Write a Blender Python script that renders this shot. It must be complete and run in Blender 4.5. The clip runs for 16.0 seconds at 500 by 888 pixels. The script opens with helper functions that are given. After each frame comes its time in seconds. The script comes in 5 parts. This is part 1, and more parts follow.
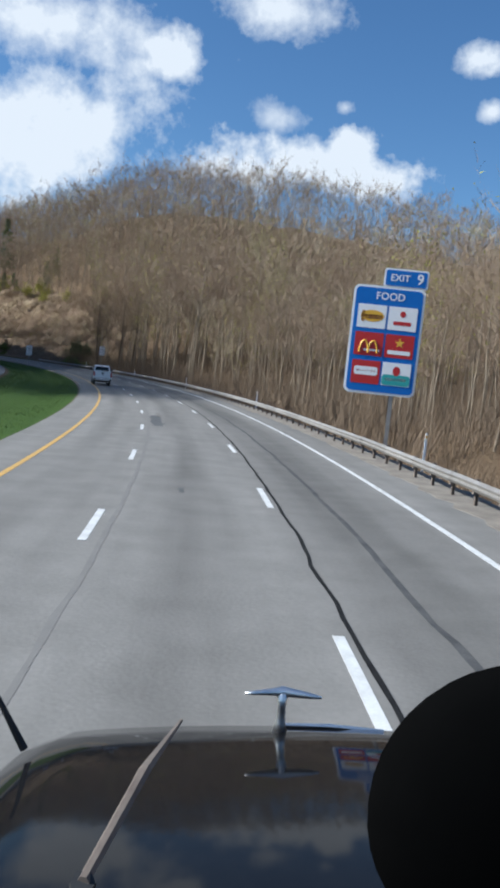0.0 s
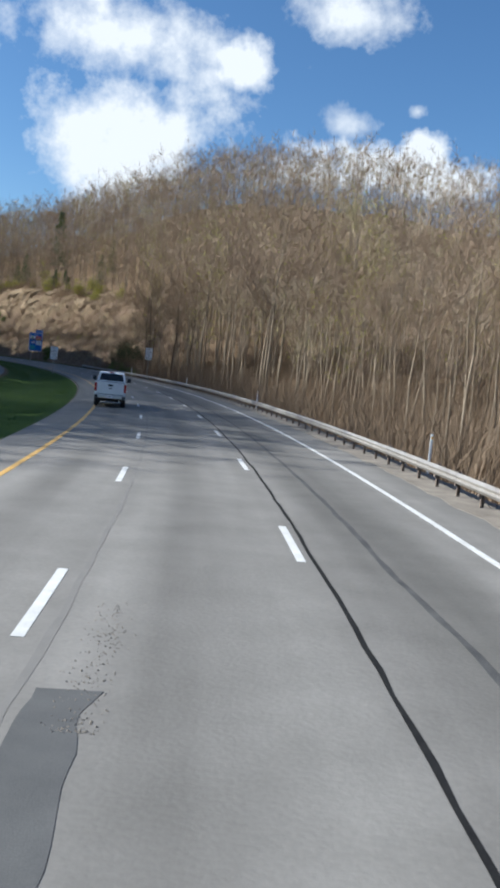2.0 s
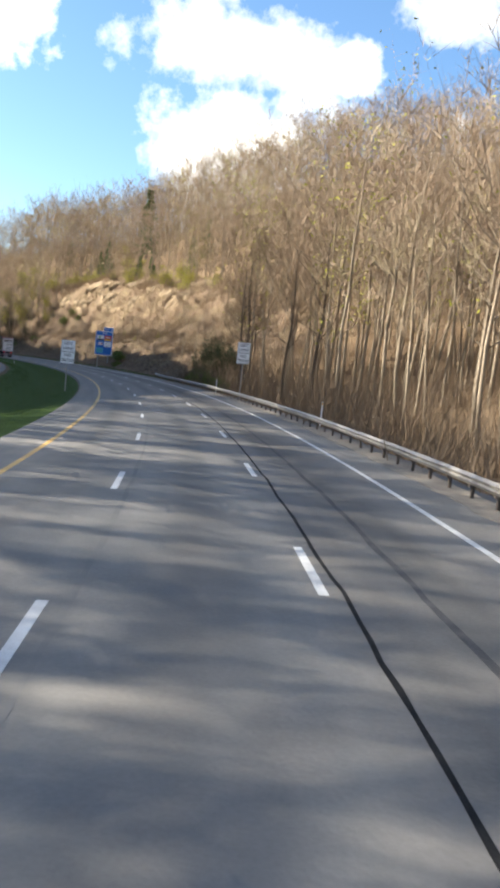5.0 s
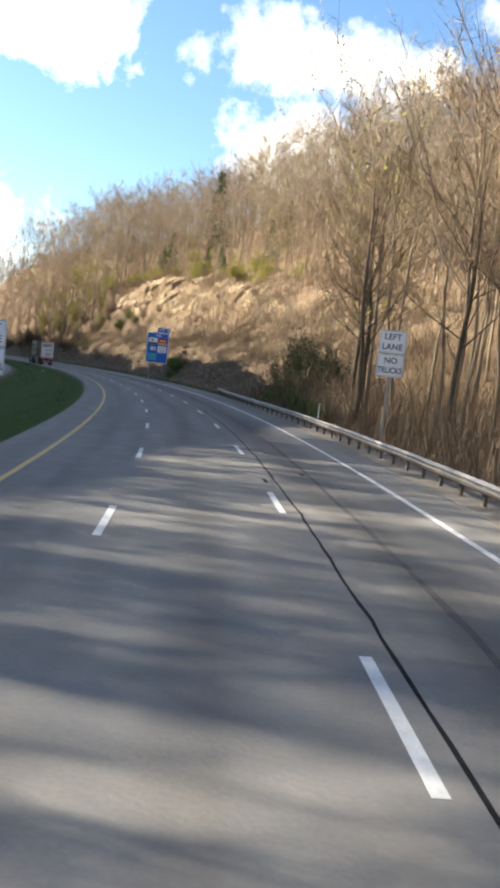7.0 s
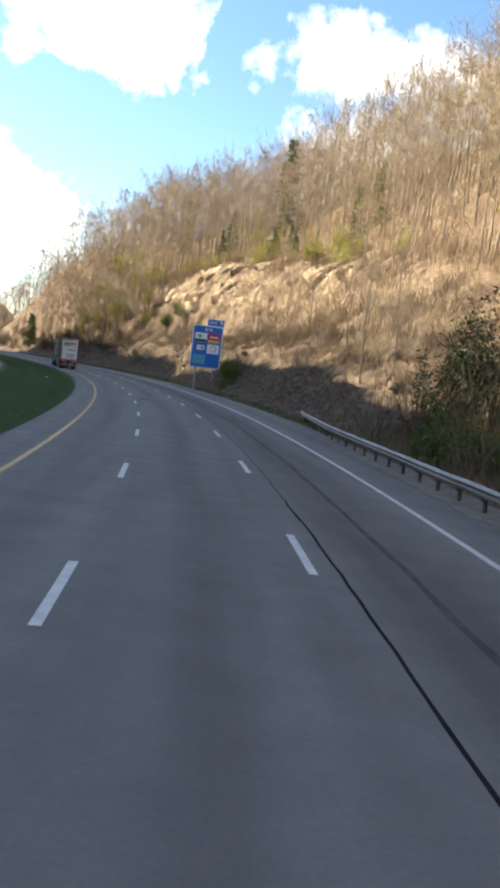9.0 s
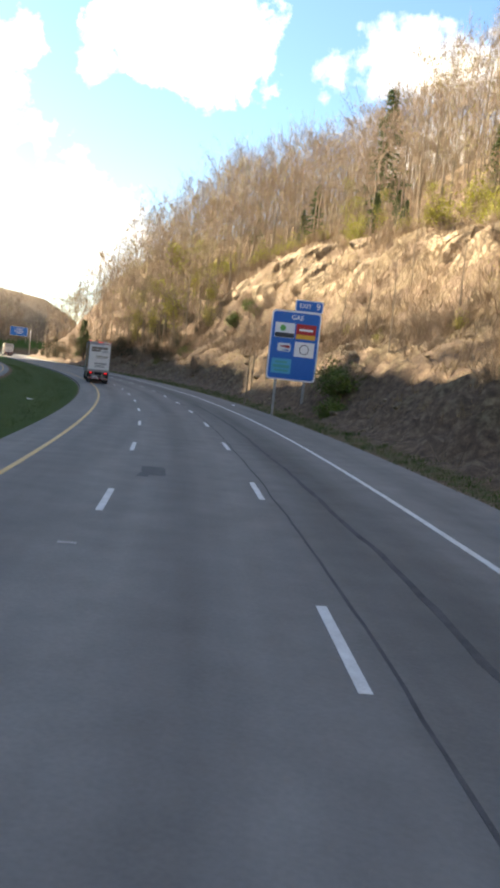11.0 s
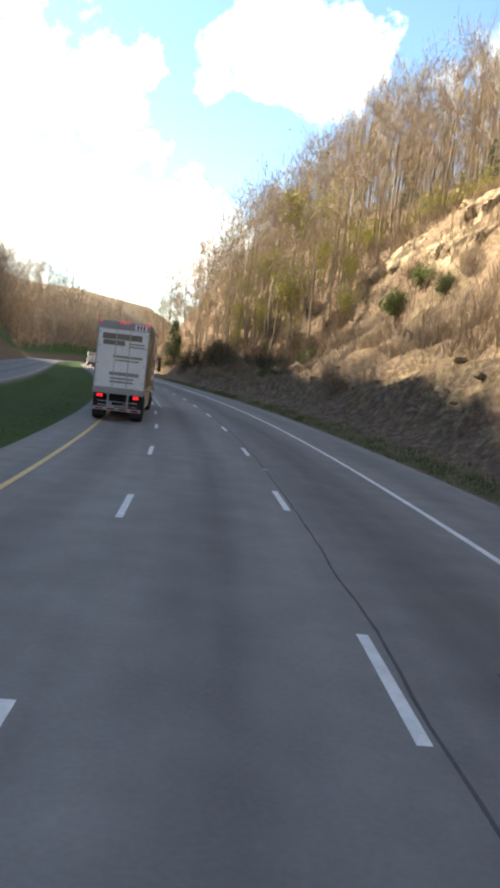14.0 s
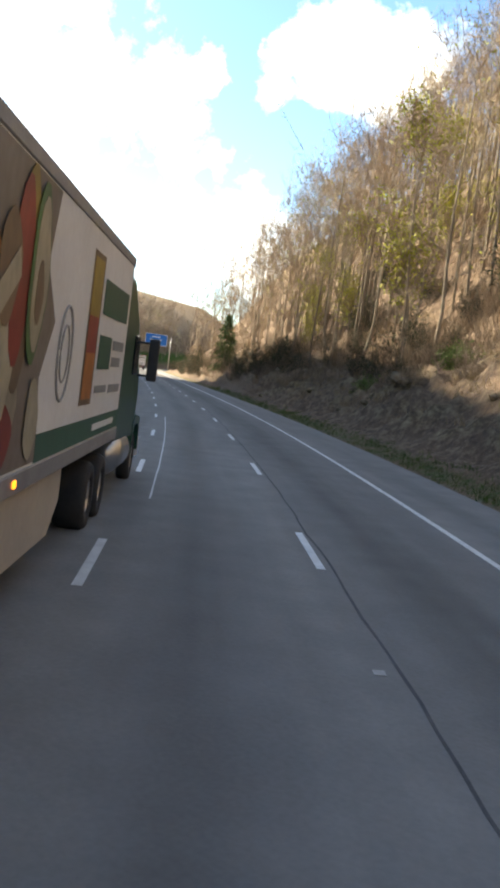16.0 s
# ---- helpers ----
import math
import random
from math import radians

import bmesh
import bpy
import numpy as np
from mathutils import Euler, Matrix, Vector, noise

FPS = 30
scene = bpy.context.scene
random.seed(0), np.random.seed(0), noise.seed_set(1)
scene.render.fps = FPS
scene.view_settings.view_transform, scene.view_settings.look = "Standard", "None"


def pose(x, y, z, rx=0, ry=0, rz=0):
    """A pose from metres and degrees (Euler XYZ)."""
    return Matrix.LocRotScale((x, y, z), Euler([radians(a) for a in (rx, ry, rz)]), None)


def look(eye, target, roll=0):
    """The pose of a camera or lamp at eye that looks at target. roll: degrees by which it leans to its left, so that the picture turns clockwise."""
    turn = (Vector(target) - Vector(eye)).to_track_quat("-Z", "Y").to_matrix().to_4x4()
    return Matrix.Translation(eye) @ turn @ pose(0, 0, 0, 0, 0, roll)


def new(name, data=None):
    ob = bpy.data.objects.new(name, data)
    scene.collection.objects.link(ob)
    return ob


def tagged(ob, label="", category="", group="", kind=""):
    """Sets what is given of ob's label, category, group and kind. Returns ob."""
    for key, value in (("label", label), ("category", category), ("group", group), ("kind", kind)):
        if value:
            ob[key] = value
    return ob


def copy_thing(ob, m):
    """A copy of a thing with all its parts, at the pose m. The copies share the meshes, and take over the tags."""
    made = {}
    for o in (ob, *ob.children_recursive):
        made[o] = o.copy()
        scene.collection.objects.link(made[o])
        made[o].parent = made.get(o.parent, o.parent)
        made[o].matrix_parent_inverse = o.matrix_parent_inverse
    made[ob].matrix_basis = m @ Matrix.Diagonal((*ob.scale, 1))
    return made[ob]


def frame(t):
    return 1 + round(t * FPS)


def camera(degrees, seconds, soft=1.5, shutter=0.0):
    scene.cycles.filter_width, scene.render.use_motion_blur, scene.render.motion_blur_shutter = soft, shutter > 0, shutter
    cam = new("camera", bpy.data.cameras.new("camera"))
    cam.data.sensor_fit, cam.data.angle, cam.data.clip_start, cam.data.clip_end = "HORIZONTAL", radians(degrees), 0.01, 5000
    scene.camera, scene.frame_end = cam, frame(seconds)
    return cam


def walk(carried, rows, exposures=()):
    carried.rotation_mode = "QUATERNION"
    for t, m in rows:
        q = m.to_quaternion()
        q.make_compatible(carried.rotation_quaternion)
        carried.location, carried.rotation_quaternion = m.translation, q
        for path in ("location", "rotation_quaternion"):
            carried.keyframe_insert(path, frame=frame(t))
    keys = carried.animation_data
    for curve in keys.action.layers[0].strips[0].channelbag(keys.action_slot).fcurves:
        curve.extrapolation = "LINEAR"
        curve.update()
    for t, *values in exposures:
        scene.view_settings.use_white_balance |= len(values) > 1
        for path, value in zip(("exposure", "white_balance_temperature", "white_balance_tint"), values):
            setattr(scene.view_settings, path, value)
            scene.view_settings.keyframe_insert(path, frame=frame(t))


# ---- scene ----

# The road's line: s metres along the middle lane, c metres to its right.
STEP = 2.0
BENDS = [(-400, 2.1), (35, 2.12), (108, 2.0), (181, 2.03), (264, 1.9), (306, 1.9), (333, 1.75), (370, 1.25), (410, 0.6), (450, 0.1), (480, 0.0), (610, 0.0), (650, -2.4), (900, -2.4)]


def trace_line():
    line, x, y, head = {0: (0.0, 0.0, 0.0)}, 0.0, 0.0, 0.0
    for way in (1, -1):
        x = y = head = 0.0
        for i in range(1, 500):
            bend = np.interp(way * (i - 0.5) * STEP, [b[0] for b in BENDS], [b[1] for b in BENDS]) / 1000
            mid = head + way * bend * STEP / 2
            x, y, head = x - way * STEP * math.sin(mid), y + way * STEP * math.cos(mid), head + way * bend * STEP
            line[way * i] = (x, y, head)
    return line


LINE = trace_line()
BANK = 0.019


def heading(s):
    i = math.floor(s / STEP)
    f = s / STEP - i
    return LINE[i][2] * (1 - f) + LINE[i + 1][2] * f


def on_road(s, c, z=0.0):
    """World place of the point s along the road and c to the right of the middle lane."""
    i = math.floor(s / STEP)
    f = s / STEP - i
    x, y = (LINE[i][n] * (1 - f) + LINE[i + 1][n] * f for n in (0, 1))
    a = heading(s)
    return Vector((x + c * math.cos(a), y + c * math.sin(a), z + BANK * max(-6.4, min(8.4, c))))


cam = camera(33.6, 16.0, 3.6, 0.0)
EYE = 3.04
SUN_HIGH, SUN_TURN, SUN, SKY, CLOUD = 34.0, -92.0, 5.0, 0.07, 0.47
# Clouds: bearing to the left of the road's start and height, their half widths, all in degrees, and the softness of the rim.
SEMI_S, SEMI_C = 334.2, -3.95
CLOUDS = [
    (12.0, 13.8, 7.8, 4.7, 0.50), (12.6, 20.2, 8.2, 2.7, 0.60), (5.2, 19.8, 2.2, 1.6, 0.40), (-5.0, 14.0, 7.8, 2.5, 0.35), (-7.3, 15.5, 2.4, 1.6, 0.30),
    (-2.4, 16.8, 2.5, 1.4, 0.80), (-1.6, 22.9, 4.5, 1.7, 0.60), (-14.9, 20.8, 1.9, 1.0, 0.50), (-6.4, 17.7, 0.9, 0.7, 0.60), (-16.0, 17.9, 1.1, 0.8, 0.60),
    (30.7, 20.6, 6.1, 3.2, 0.40), (36.7, 18.3, 1.9, 1.6, 0.50), (41.1, 18.7, 2.1, 1.6, 0.50), (37.0, 7.7, 9.0, 3.9, 0.60), (50.5, 16.9, 8.8, 5.2, 0.60),
    (53.0, 21.5, 7.5, 3.8, 0.60), (51.4, 7.2, 8.5, 4.2, 0.70), (31.5, 1.9, 7.0, 2.6, 0.70), (75.0, 22.0, 14.0, 10.0, 0.60),
    # Unseen clouds from here on, added for the light they give.
    (-40.0, 25.0, 14.0, 7.0, 0.60), (-75.0, 30.0, 16.0, 9.0, 0.60), (120.0, 30.0, 25.0, 10.0, 0.60), (180.0, 28.0, 22.0, 9.0, 0.60),
    (20.0, 42.0, 14.0, 5.0, 0.60), (-30.0, 48.0, 14.0, 5.0, 0.60), (80.0, 50.0, 16.0, 6.0, 0.60), (-100.0, 55.0, 20.0, 6.0, 0.60), (150.0, 55.0, 22.0, 7.0, 0.60), (-140.0, 35.0, 18.0, 7.0, 0.60),
]
EXPOSURES = [(0.0, 0.7, 5550, 6), (1.5, 0.78, 5650, 6), (2.5, 1.02, 5850, 6), (3.7, 1.6, 6250, 7), (6.0, 2.05, 6950, 8), (8.2, 2.1, 7000, 8), (10.5, 2.4, 7500, 9), (13.0, 2.4, 7650, 9), (16.0, 2.38, 7350, 6)]
PATH = [
    (0.0, 0.030, -0.031, 3.042, 85.12, -6.00, -1.93),
    (0.5, -0.163, 10.348, 3.042, 85.29, -6.48, -0.63),
    (1.0, -0.467, 20.746, 3.042, 85.07, -6.23, 0.58),
    (1.5, -1.117, 31.121, 3.041, 85.05, -6.15, 1.61),
    (2.0, -1.878, 41.682, 3.041, 85.09, -5.88, 2.90),
    (2.5, -2.838, 52.117, 3.041, 85.15, -5.36, 4.24),
    (3.0, -4.008, 62.316, 3.041, 85.08, -4.17, 5.71),
    (3.5, -5.620, 72.657, 3.041, 85.00, -5.09, 6.85),
    (6.0, -16.544, 124.308, 3.040, 84.95, -5.79, 12.53),
    (6.5, -19.417, 134.327, 3.040, 85.09, -6.28, 13.87),
    (7.0, -22.346, 144.099, 3.040, 85.06, -6.11, 15.33),
    (7.5, -25.556, 153.882, 3.040, 85.10, -5.87, 16.30),
    (8.0, -29.134, 163.875, 3.040, 85.13, -6.59, 17.29),
    (10.5, -48.826, 211.692, 3.041, 85.14, -5.99, 23.05),
    (11.0, -53.399, 220.967, 3.042, 85.21, -6.22, 24.37),
    (11.5, -58.142, 230.134, 3.042, 85.07, -6.51, 25.54),
    (12.0, -63.022, 239.196, 3.042, 85.08, -6.02, 26.90),
    (12.5, -68.317, 248.287, 3.042, 85.20, -5.93, 27.95),
    (13.0, -73.502, 257.081, 3.042, 85.21, -5.84, 29.47),
    (13.5, -78.644, 265.117, 3.041, 85.23, -5.57, 30.67),
    (14.0, -84.645, 274.128, 3.041, 85.30, -6.61, 31.94),
    (14.5, -90.882, 282.811, 3.040, 85.15, -7.57, 32.87),
    (15.0, -96.989, 291.412, 3.039, 85.56, -6.43, 33.53),
    (15.5, -103.035, 299.844, 3.039, 85.18, -6.95, 34.57),
    (16.0, -109.415, 308.132, 3.038, 85.27, -7.64, 35.76),
]
walk(cam, [(t, pose(x, y, z, rx, ry, rz)) for t, x, y, z, rx, ry, rz in PATH], EXPOSURES)


# ---------------------------------------------------------------- world and light
def build_world():
    world = bpy.data.worlds.new("sky")
    scene.world = world
    world.use_nodes = True
    nt = world.node_tree
    nt.nodes.clear()
    N, L = nt.nodes.new, nt.links.new

    def math_node(op, a, b=None, c=None):
        n = N("ShaderNodeMath")
        n.operation = op
        for i, v in enumerate((a, b, c)):
            if v is None:
                continue
            if isinstance(v, (int, float)):
                n.inputs[i].default_value = v
            else:
                L(v, n.inputs[i])
        return n.outputs[0]

    sky = N("ShaderNodeTexSky")
    sky.sky_type, sky.sun_disc = "NISHITA", False
    sky.sun_elevation, sky.sun_rotation = radians(SUN_HIGH), radians(SUN_TURN)
    sky.air_density, sky.dust_density, sky.ozone_density = 1.0, 0.4, 3.4
    base = N("ShaderNodeBackground")
    base.inputs["Strength"].default_value = SKY
    deep = N("ShaderNodeHueSaturation")
    deep.inputs["Saturation"].default_value = 1.1
    L(sky.outputs[0], deep.inputs["Color"]), L(deep.outputs[0], base.inputs["Color"])
    way = N("ShaderNodeTexCoord").outputs["Generated"]
    sep = N("ShaderNodeSeparateXYZ")
    L(way, sep.inputs[0])
    az = math_node("MULTIPLY", math_node("ARCTAN2", math_node("MULTIPLY", sep.outputs[0], -1.0), sep.outputs[1]), 57.2958)
    el = math_node("MULTIPLY", math_node("ARCSINE", sep.outputs[2]), 57.2958)
    cover = None
    fluff = N("ShaderNodeTexNoise")
    fluff.inputs["Scale"].default_value, fluff.inputs["Detail"].default_value, fluff.inputs["Roughness"].default_value = 9.0, 9.0, 0.62
    L(way, fluff.inputs["Vector"])
    curl = N("ShaderNodeTexNoise")
    curl.inputs["Scale"].default_value, curl.inputs["Detail"].default_value, curl.inputs["Roughness"].default_value = 30.0, 7.0, 0.6
    L(way, curl.inputs["Vector"])
    wisp = math_node("ADD", math_node("MULTIPLY", math_node("SUBTRACT", fluff.outputs["Fac"], 0.5), 3.2), math_node("MULTIPLY", math_node("SUBTRACT", curl.outputs["Fac"], 0.5), 1.3))
    low = None
    for a, e, ra, re, soft in CLOUDS:
        da = math_node("DIVIDE", math_node("SUBTRACT", az, a), ra)
        de = math_node("DIVIDE", math_node("SUBTRACT", el, e), re)
        d = math_node("SQRT", math_node("ADD", math_node("MULTIPLY", da, da), math_node("MULTIPLY", de, de)))
        m = math_node("DIVIDE", math_node("SUBTRACT", 1.0, math_node("ADD", d, wisp)), soft * 1.5)
        under = math_node("MULTIPLY", math_node("MULTIPLY_ADD", de, 0.5, 0.5), math_node("MINIMUM", m, 1.0))
        cover = m if cover is None else math_node("MAXIMUM", cover, m)
        low = under if low is None else math_node("MAXIMUM", low, under)
    clamp = N("ShaderNodeClamp")
    L(cover, clamp.inputs[0])
    shade = N("ShaderNodeMapRange")
    shade.inputs["From Min"].default_value, shade.inputs["From Max"].default_value = 0.05, 0.72
    L(math_node("ADD", low, math_node("MULTIPLY", wisp, -0.16)), shade.inputs["Value"])
    tone = N("ShaderNodeMix")
    tone.data_type = "RGBA"
    tone.inputs[6].default_value, tone.inputs[7].default_value = (0.42, 0.48, 0.58, 1), (1.15, 1.13, 1.11, 1)
    L(shade.outputs[0], tone.inputs[0])
    cloud = N("ShaderNodeBackground")
    cloud.inputs["Strength"].default_value = CLOUD
    L(tone.outputs[2], cloud.inputs["Color"])
    mix = N("ShaderNodeMixShader")
    L(clamp.outputs[0], mix.inputs[0]), L(base.outputs[0], mix.inputs[1]), L(cloud.outputs[0], mix.inputs[2])
    L(mix.outputs[0], N("ShaderNodeOutputWorld").inputs[0])


build_world()
sun = new("sun", bpy.data.lights.new("sun", "SUN"))
sun.data.energy, sun.data.angle, sun.data.color = SUN, radians(0.53), (1.0, 0.93, 0.83)
sun_way = Vector((math.sin(radians(SUN_TURN)) * math.cos(radians(SUN_HIGH)), math.cos(radians(SUN_TURN)) * math.cos(radians(SUN_HIGH)), math.sin(radians(SUN_HIGH))))
sun.matrix_world = look(sun_way * 300, (0, 0, 0))


# ---------------------------------------------------------------- materials
def material(name, base, other=None, scale=4.0, fine=40.0, rough=0.8, metal=0.0, bump=0.15, vary=0.0, island=0.0, coat=0.0, coords="Object", spec=0.5, streak=1.0):
    """A procedural surface: two tones mixed by coarse and fine noise, relief, and variation per object or per loose piece."""
    mat = bpy.data.materials.new(name)
    mat.use_nodes = True
    nt = mat.node_tree
    N, L = nt.nodes.new, nt.links.new
    bsdf = nt.nodes["Principled BSDF"]
    other = other or tuple(v * 0.7 for v in base)
    tex = N("ShaderNodeTexCoord")
    mp = N("ShaderNodeMapping")
    mp.inputs["Scale"].default_value = (1, 1, streak)
    L(tex.outputs[coords], mp.inputs[0])
    n1, n2 = N("ShaderNodeTexNoise"), N("ShaderNodeTexNoise")
    for n, sc, dt in ((n1, scale, 5.0), (n2, fine, 4.0)):
        n.inputs["Scale"].default_value, n.inputs["Detail"].default_value = sc, dt
        L(mp.outputs[0], n.inputs["Vector"])
    add = N("ShaderNodeMath")
    add.operation = "MULTIPLY_ADD"
    L(n2.outputs["Fac"], add.inputs[0])
    add.inputs[1].default_value = 0.6
    L(n1.outputs["Fac"], add.inputs[2])
    rng = N("ShaderNodeMapRange")
    rng.inputs["From Min"].default_value, rng.inputs["From Max"].default_value = 0.52, 1.08
    L(add.outputs[0], rng.inputs["Value"])
    mix = N("ShaderNodeMix")
    mix.data_type = "RGBA"
    mix.inputs[6].default_value, mix.inputs[7].default_value = (*base, 1), (*other, 1)
    L(rng.outputs[0], mix.inputs[0])
    colour = mix.outputs[2]
    for amount, node, socket in ((vary, "ShaderNodeObjectInfo", "Random"), (island, "ShaderNodeNewGeometry", "Random Per Island")):
        if amount:
            rnd = N(node)
            hsv = N("ShaderNodeHueSaturation")
            span = N("ShaderNodeMapRange")
            span.inputs["To Min"].default_value, span.inputs["To Max"].default_value = 1 - amount, 1 + amount
            L(rnd.outputs[socket], span.inputs["Value"])
            L(span.outputs[0], hsv.inputs["Value"]), L(colour, hsv.inputs["Color"])
            colour = hsv.outputs[0]
    L(colour, bsdf.inputs["Base Color"])
    bsdf.inputs["Roughness"].default_value, bsdf.inputs["Metallic"].default_value = rough, metal
    bsdf.inputs["Coat Weight"].default_value, bsdf.inputs["Coat Roughness"].default_value = coat, 0.05
    bsdf.inputs["Specular IOR Level"].default_value = spec
    if bump:
        bp = N("ShaderNodeBump")
        bp.inputs["Strength"].default_value, bp.inputs["Distance"].default_value = bump, 0.03
        L(add.outputs[0], bp.inputs["Height"]), L(bp.outputs[0], bsdf.inputs["Normal"])
    return mat


def glow(name, colour, strength):
    mat = material(name, colour, colour, bump=0)
    b = mat.node_tree.nodes["Principled BSDF"]
    b.inputs["Emission Color"].default_value, b.inputs["Emission Strength"].default_value = (*colour, 1), strength
    return mat


def asphalt_material(name, light, dark, lanes):
    """Worn asphalt: aggregate, patches, and darker oil bands along the middle of each lane (v runs across in metres)."""
    mat = material(name, light, dark, scale=0.9, fine=16.0, rough=0.85, bump=0.25, spec=0.14)
    nt = mat.node_tree
    N, L = nt.nodes.new, nt.links.new
    bsdf = nt.nodes["Principled BSDF"]
    colour = bsdf.inputs["Base Color"].links[0].from_socket
    uv = N("ShaderNodeUVMap")
    sep = N("ShaderNodeSeparateXYZ")
    L(uv.outputs[0], sep.inputs[0])
    total = None
    for mid, width, depth in lanes:
        a, b, c, e = (N("ShaderNodeMath") for _ in range(4))
        a.operation, b.operation, c.operation, e.operation = "SUBTRACT", "DIVIDE", "POWER", "MULTIPLY"
        L(sep.outputs[1], a.inputs[0])
        a.inputs[1].default_value = mid
        L(a.outputs[0], b.inputs[0])
        b.inputs[1].default_value = width
        sq = N("ShaderNodeMath")
        sq.operation = "MULTIPLY"
        L(b.outputs[0], sq.inputs[0]), L(b.outputs[0], sq.inputs[1])
        neg = N("ShaderNodeMath")
        neg.operation = "MULTIPLY"
        L(sq.outputs[0], neg.inputs[0])
        neg.inputs[1].default_value = -1.0
        c.inputs[0].default_value = 2.718
        L(neg.outputs[0], c.inputs[1])
        L(c.outputs[0], e.inputs[0])
        e.inputs[1].default_value = depth
        if total is None:
            total = e.outputs[0]
        else:
            s = N("ShaderNodeMath")
            L(total, s.inputs[0]), L(e.outputs[0], s.inputs[1])
            total = s.outputs[0]
    long_noise, mp = N("ShaderNodeTexNoise"), N("ShaderNodeMapping")
    mp.inputs["Scale"].default_value = (0.06, 1.1, 1)
    L(uv.outputs[0], mp.inputs[0]), L(mp.outputs[0], long_noise.inputs["Vector"])
    long_noise.inputs["Scale"].default_value = 1.0
    gain = N("ShaderNodeMath")
    gain.operation = "MULTIPLY_ADD"
    L(long_noise.outputs["Fac"], gain.inputs[0])
    gain.inputs[1].default_value, gain.inputs[2].default_value = 0.5, -0.22
    s = N("ShaderNodeMath")
    L(total, s.inputs[0]), L(gain.outputs[0], s.inputs[1])
    keep = N("ShaderNodeMath")
    keep.operation = "SUBTRACT"
    keep.inputs[0].default_value = 1.0
    L(s.outputs[0], keep.inputs[1])
    hsv = N("ShaderNodeHueSaturation")
    L(keep.outputs[0], hsv.inputs["Value"]), L(colour, hsv.inputs["Color"])
    L(hsv.outputs[0], bsdf.inputs["Base Color"])
    return mat


def ground_material():
    """Leaf litter, bare bank soil with rock, and mown grass, blended by the sheet's own zones."""
    mat = bpy.data.materials.new("ground")
    mat.use_nodes = True
    nt = mat.node_tree
    N, L = nt.nodes.new, nt.links.new
    bsdf = nt.nodes["Principled BSDF"]
    bsdf.inputs["Roughness"].default_value, bsdf.inputs["Specular IOR Level"].default_value = 0.95, 0.15
    tex = N("ShaderNodeTexCoord")

    def noise_node(scale, detail=6.0):
        n = N("ShaderNodeTexNoise")
        n.inputs["Scale"].default_value, n.inputs["Detail"].default_value, n.inputs["Roughness"].default_value = scale, detail, 0.65
        L(tex.outputs["Object"], n.inputs["Vector"])
        return n.outputs["Fac"]

    def ramp(fac, stops):
        r = N("ShaderNodeValToRGB")
        L(fac, r.inputs[0])
        while len(r.color_ramp.elements) < len(stops):
            r.color_ramp.elements.new(0.5)
        for el, (p, c) in zip(r.color_ramp.elements, stops):
            el.position, el.color = p, (*c, 1)
        return r.outputs[0]

    def blend(fac, a, b):
        m = N("ShaderNodeMix")
        m.data_type = "RGBA"
        L(fac, m.inputs[0]), L(a, m.inputs[6]), L(b, m.inputs[7])
        return m.outputs[2]

    coarse, fine, leaf = noise_node(0.35), noise_node(2.2, 8.0), noise_node(9.0, 8.0)
    litter = ramp(leaf, [(0.3, (0.069, 0.046, 0.0276)), (0.5, (0.144, 0.0978, 0.0575)), (0.72, (0.23, 0.167, 0.0989))])
    soil = ramp(fine, [(0.32, (0.0715, 0.0494, 0.0351)), (0.5, (0.137, 0.0936, 0.0611)), (0.62, (0.202, 0.143, 0.091)), (0.74, (0.299, 0.215, 0.137))])
    sandy_and_lit = ramp(fine, [(0.36, (0.0593, 0.0405, 0.0227)), (0.47, (0.128, 0.0929, 0.0534)), (0.56, (0.187, 0.141, 0.0831)), (0.68, (0.267, 0.207, 0.128))])
    grass = ramp(leaf, [(0.3, (0.02, 0.042, 0.008)), (0.55, (0.046, 0.088, 0.014)), (0.75, (0.10, 0.12, 0.03))])
    gravel = ramp(leaf, [(0.3, (0.11, 0.10, 0.09)), (0.7, (0.26, 0.24, 0.21))])
    zones = {}
    for z in ("soil", "sandy_and_lit", "grass", "gravel"):
        at = N("ShaderNodeAttribute")
        at.attribute_name = z
        jitter = N("ShaderNodeMath")
        jitter.operation = "MULTIPLY_ADD"
        L(fine, jitter.inputs[0])
        jitter.inputs[1].default_value = 1.2
        off = N("ShaderNodeMath")
        off.operation = "SUBTRACT"
        L(at.outputs["Fac"], off.inputs[0])
        off.inputs[1].default_value = 0.6
        L(off.outputs[0], jitter.inputs[2])
        rng = N("ShaderNodeMapRange")
        rng.inputs["From Min"].default_value, rng.inputs["From Max"].default_value = 0.3, 0.7
        L(jitter.outputs[0], rng.inputs["Value"])
        zones[z] = rng.outputs[0]
    worn = N("ShaderNodeMapRange")
    worn.inputs["From Min"].default_value, worn.inputs["From Max"].default_value = 0.44, 0.58
    L(noise_node(0.22, 9.0), worn.inputs["Value"])
    sandy_and_lit = blend(worn.outputs[0], soil, sandy_and_lit)
    colour = blend(zones["soil"], litter, soil)
    colour = blend(zones["sandy_and_lit"], colour, sandy_and_lit)
    colour = blend(zones["grass"], colour, grass)
    colour = blend(zones["gravel"], colour, gravel)
    L(colour, bsdf.inputs["Base Color"])
    bp = N("ShaderNodeBump")
    bp.inputs["Strength"].default_value, bp.inputs["Distance"].default_value = 0.7, 0.25
    hsum = N("ShaderNodeMath")
    hsum.operation = "MULTIPLY_ADD"
    L(leaf, hsum.inputs[0])
    hsum.inputs[1].default_value = 0.4
    L(fine, hsum.inputs[2])
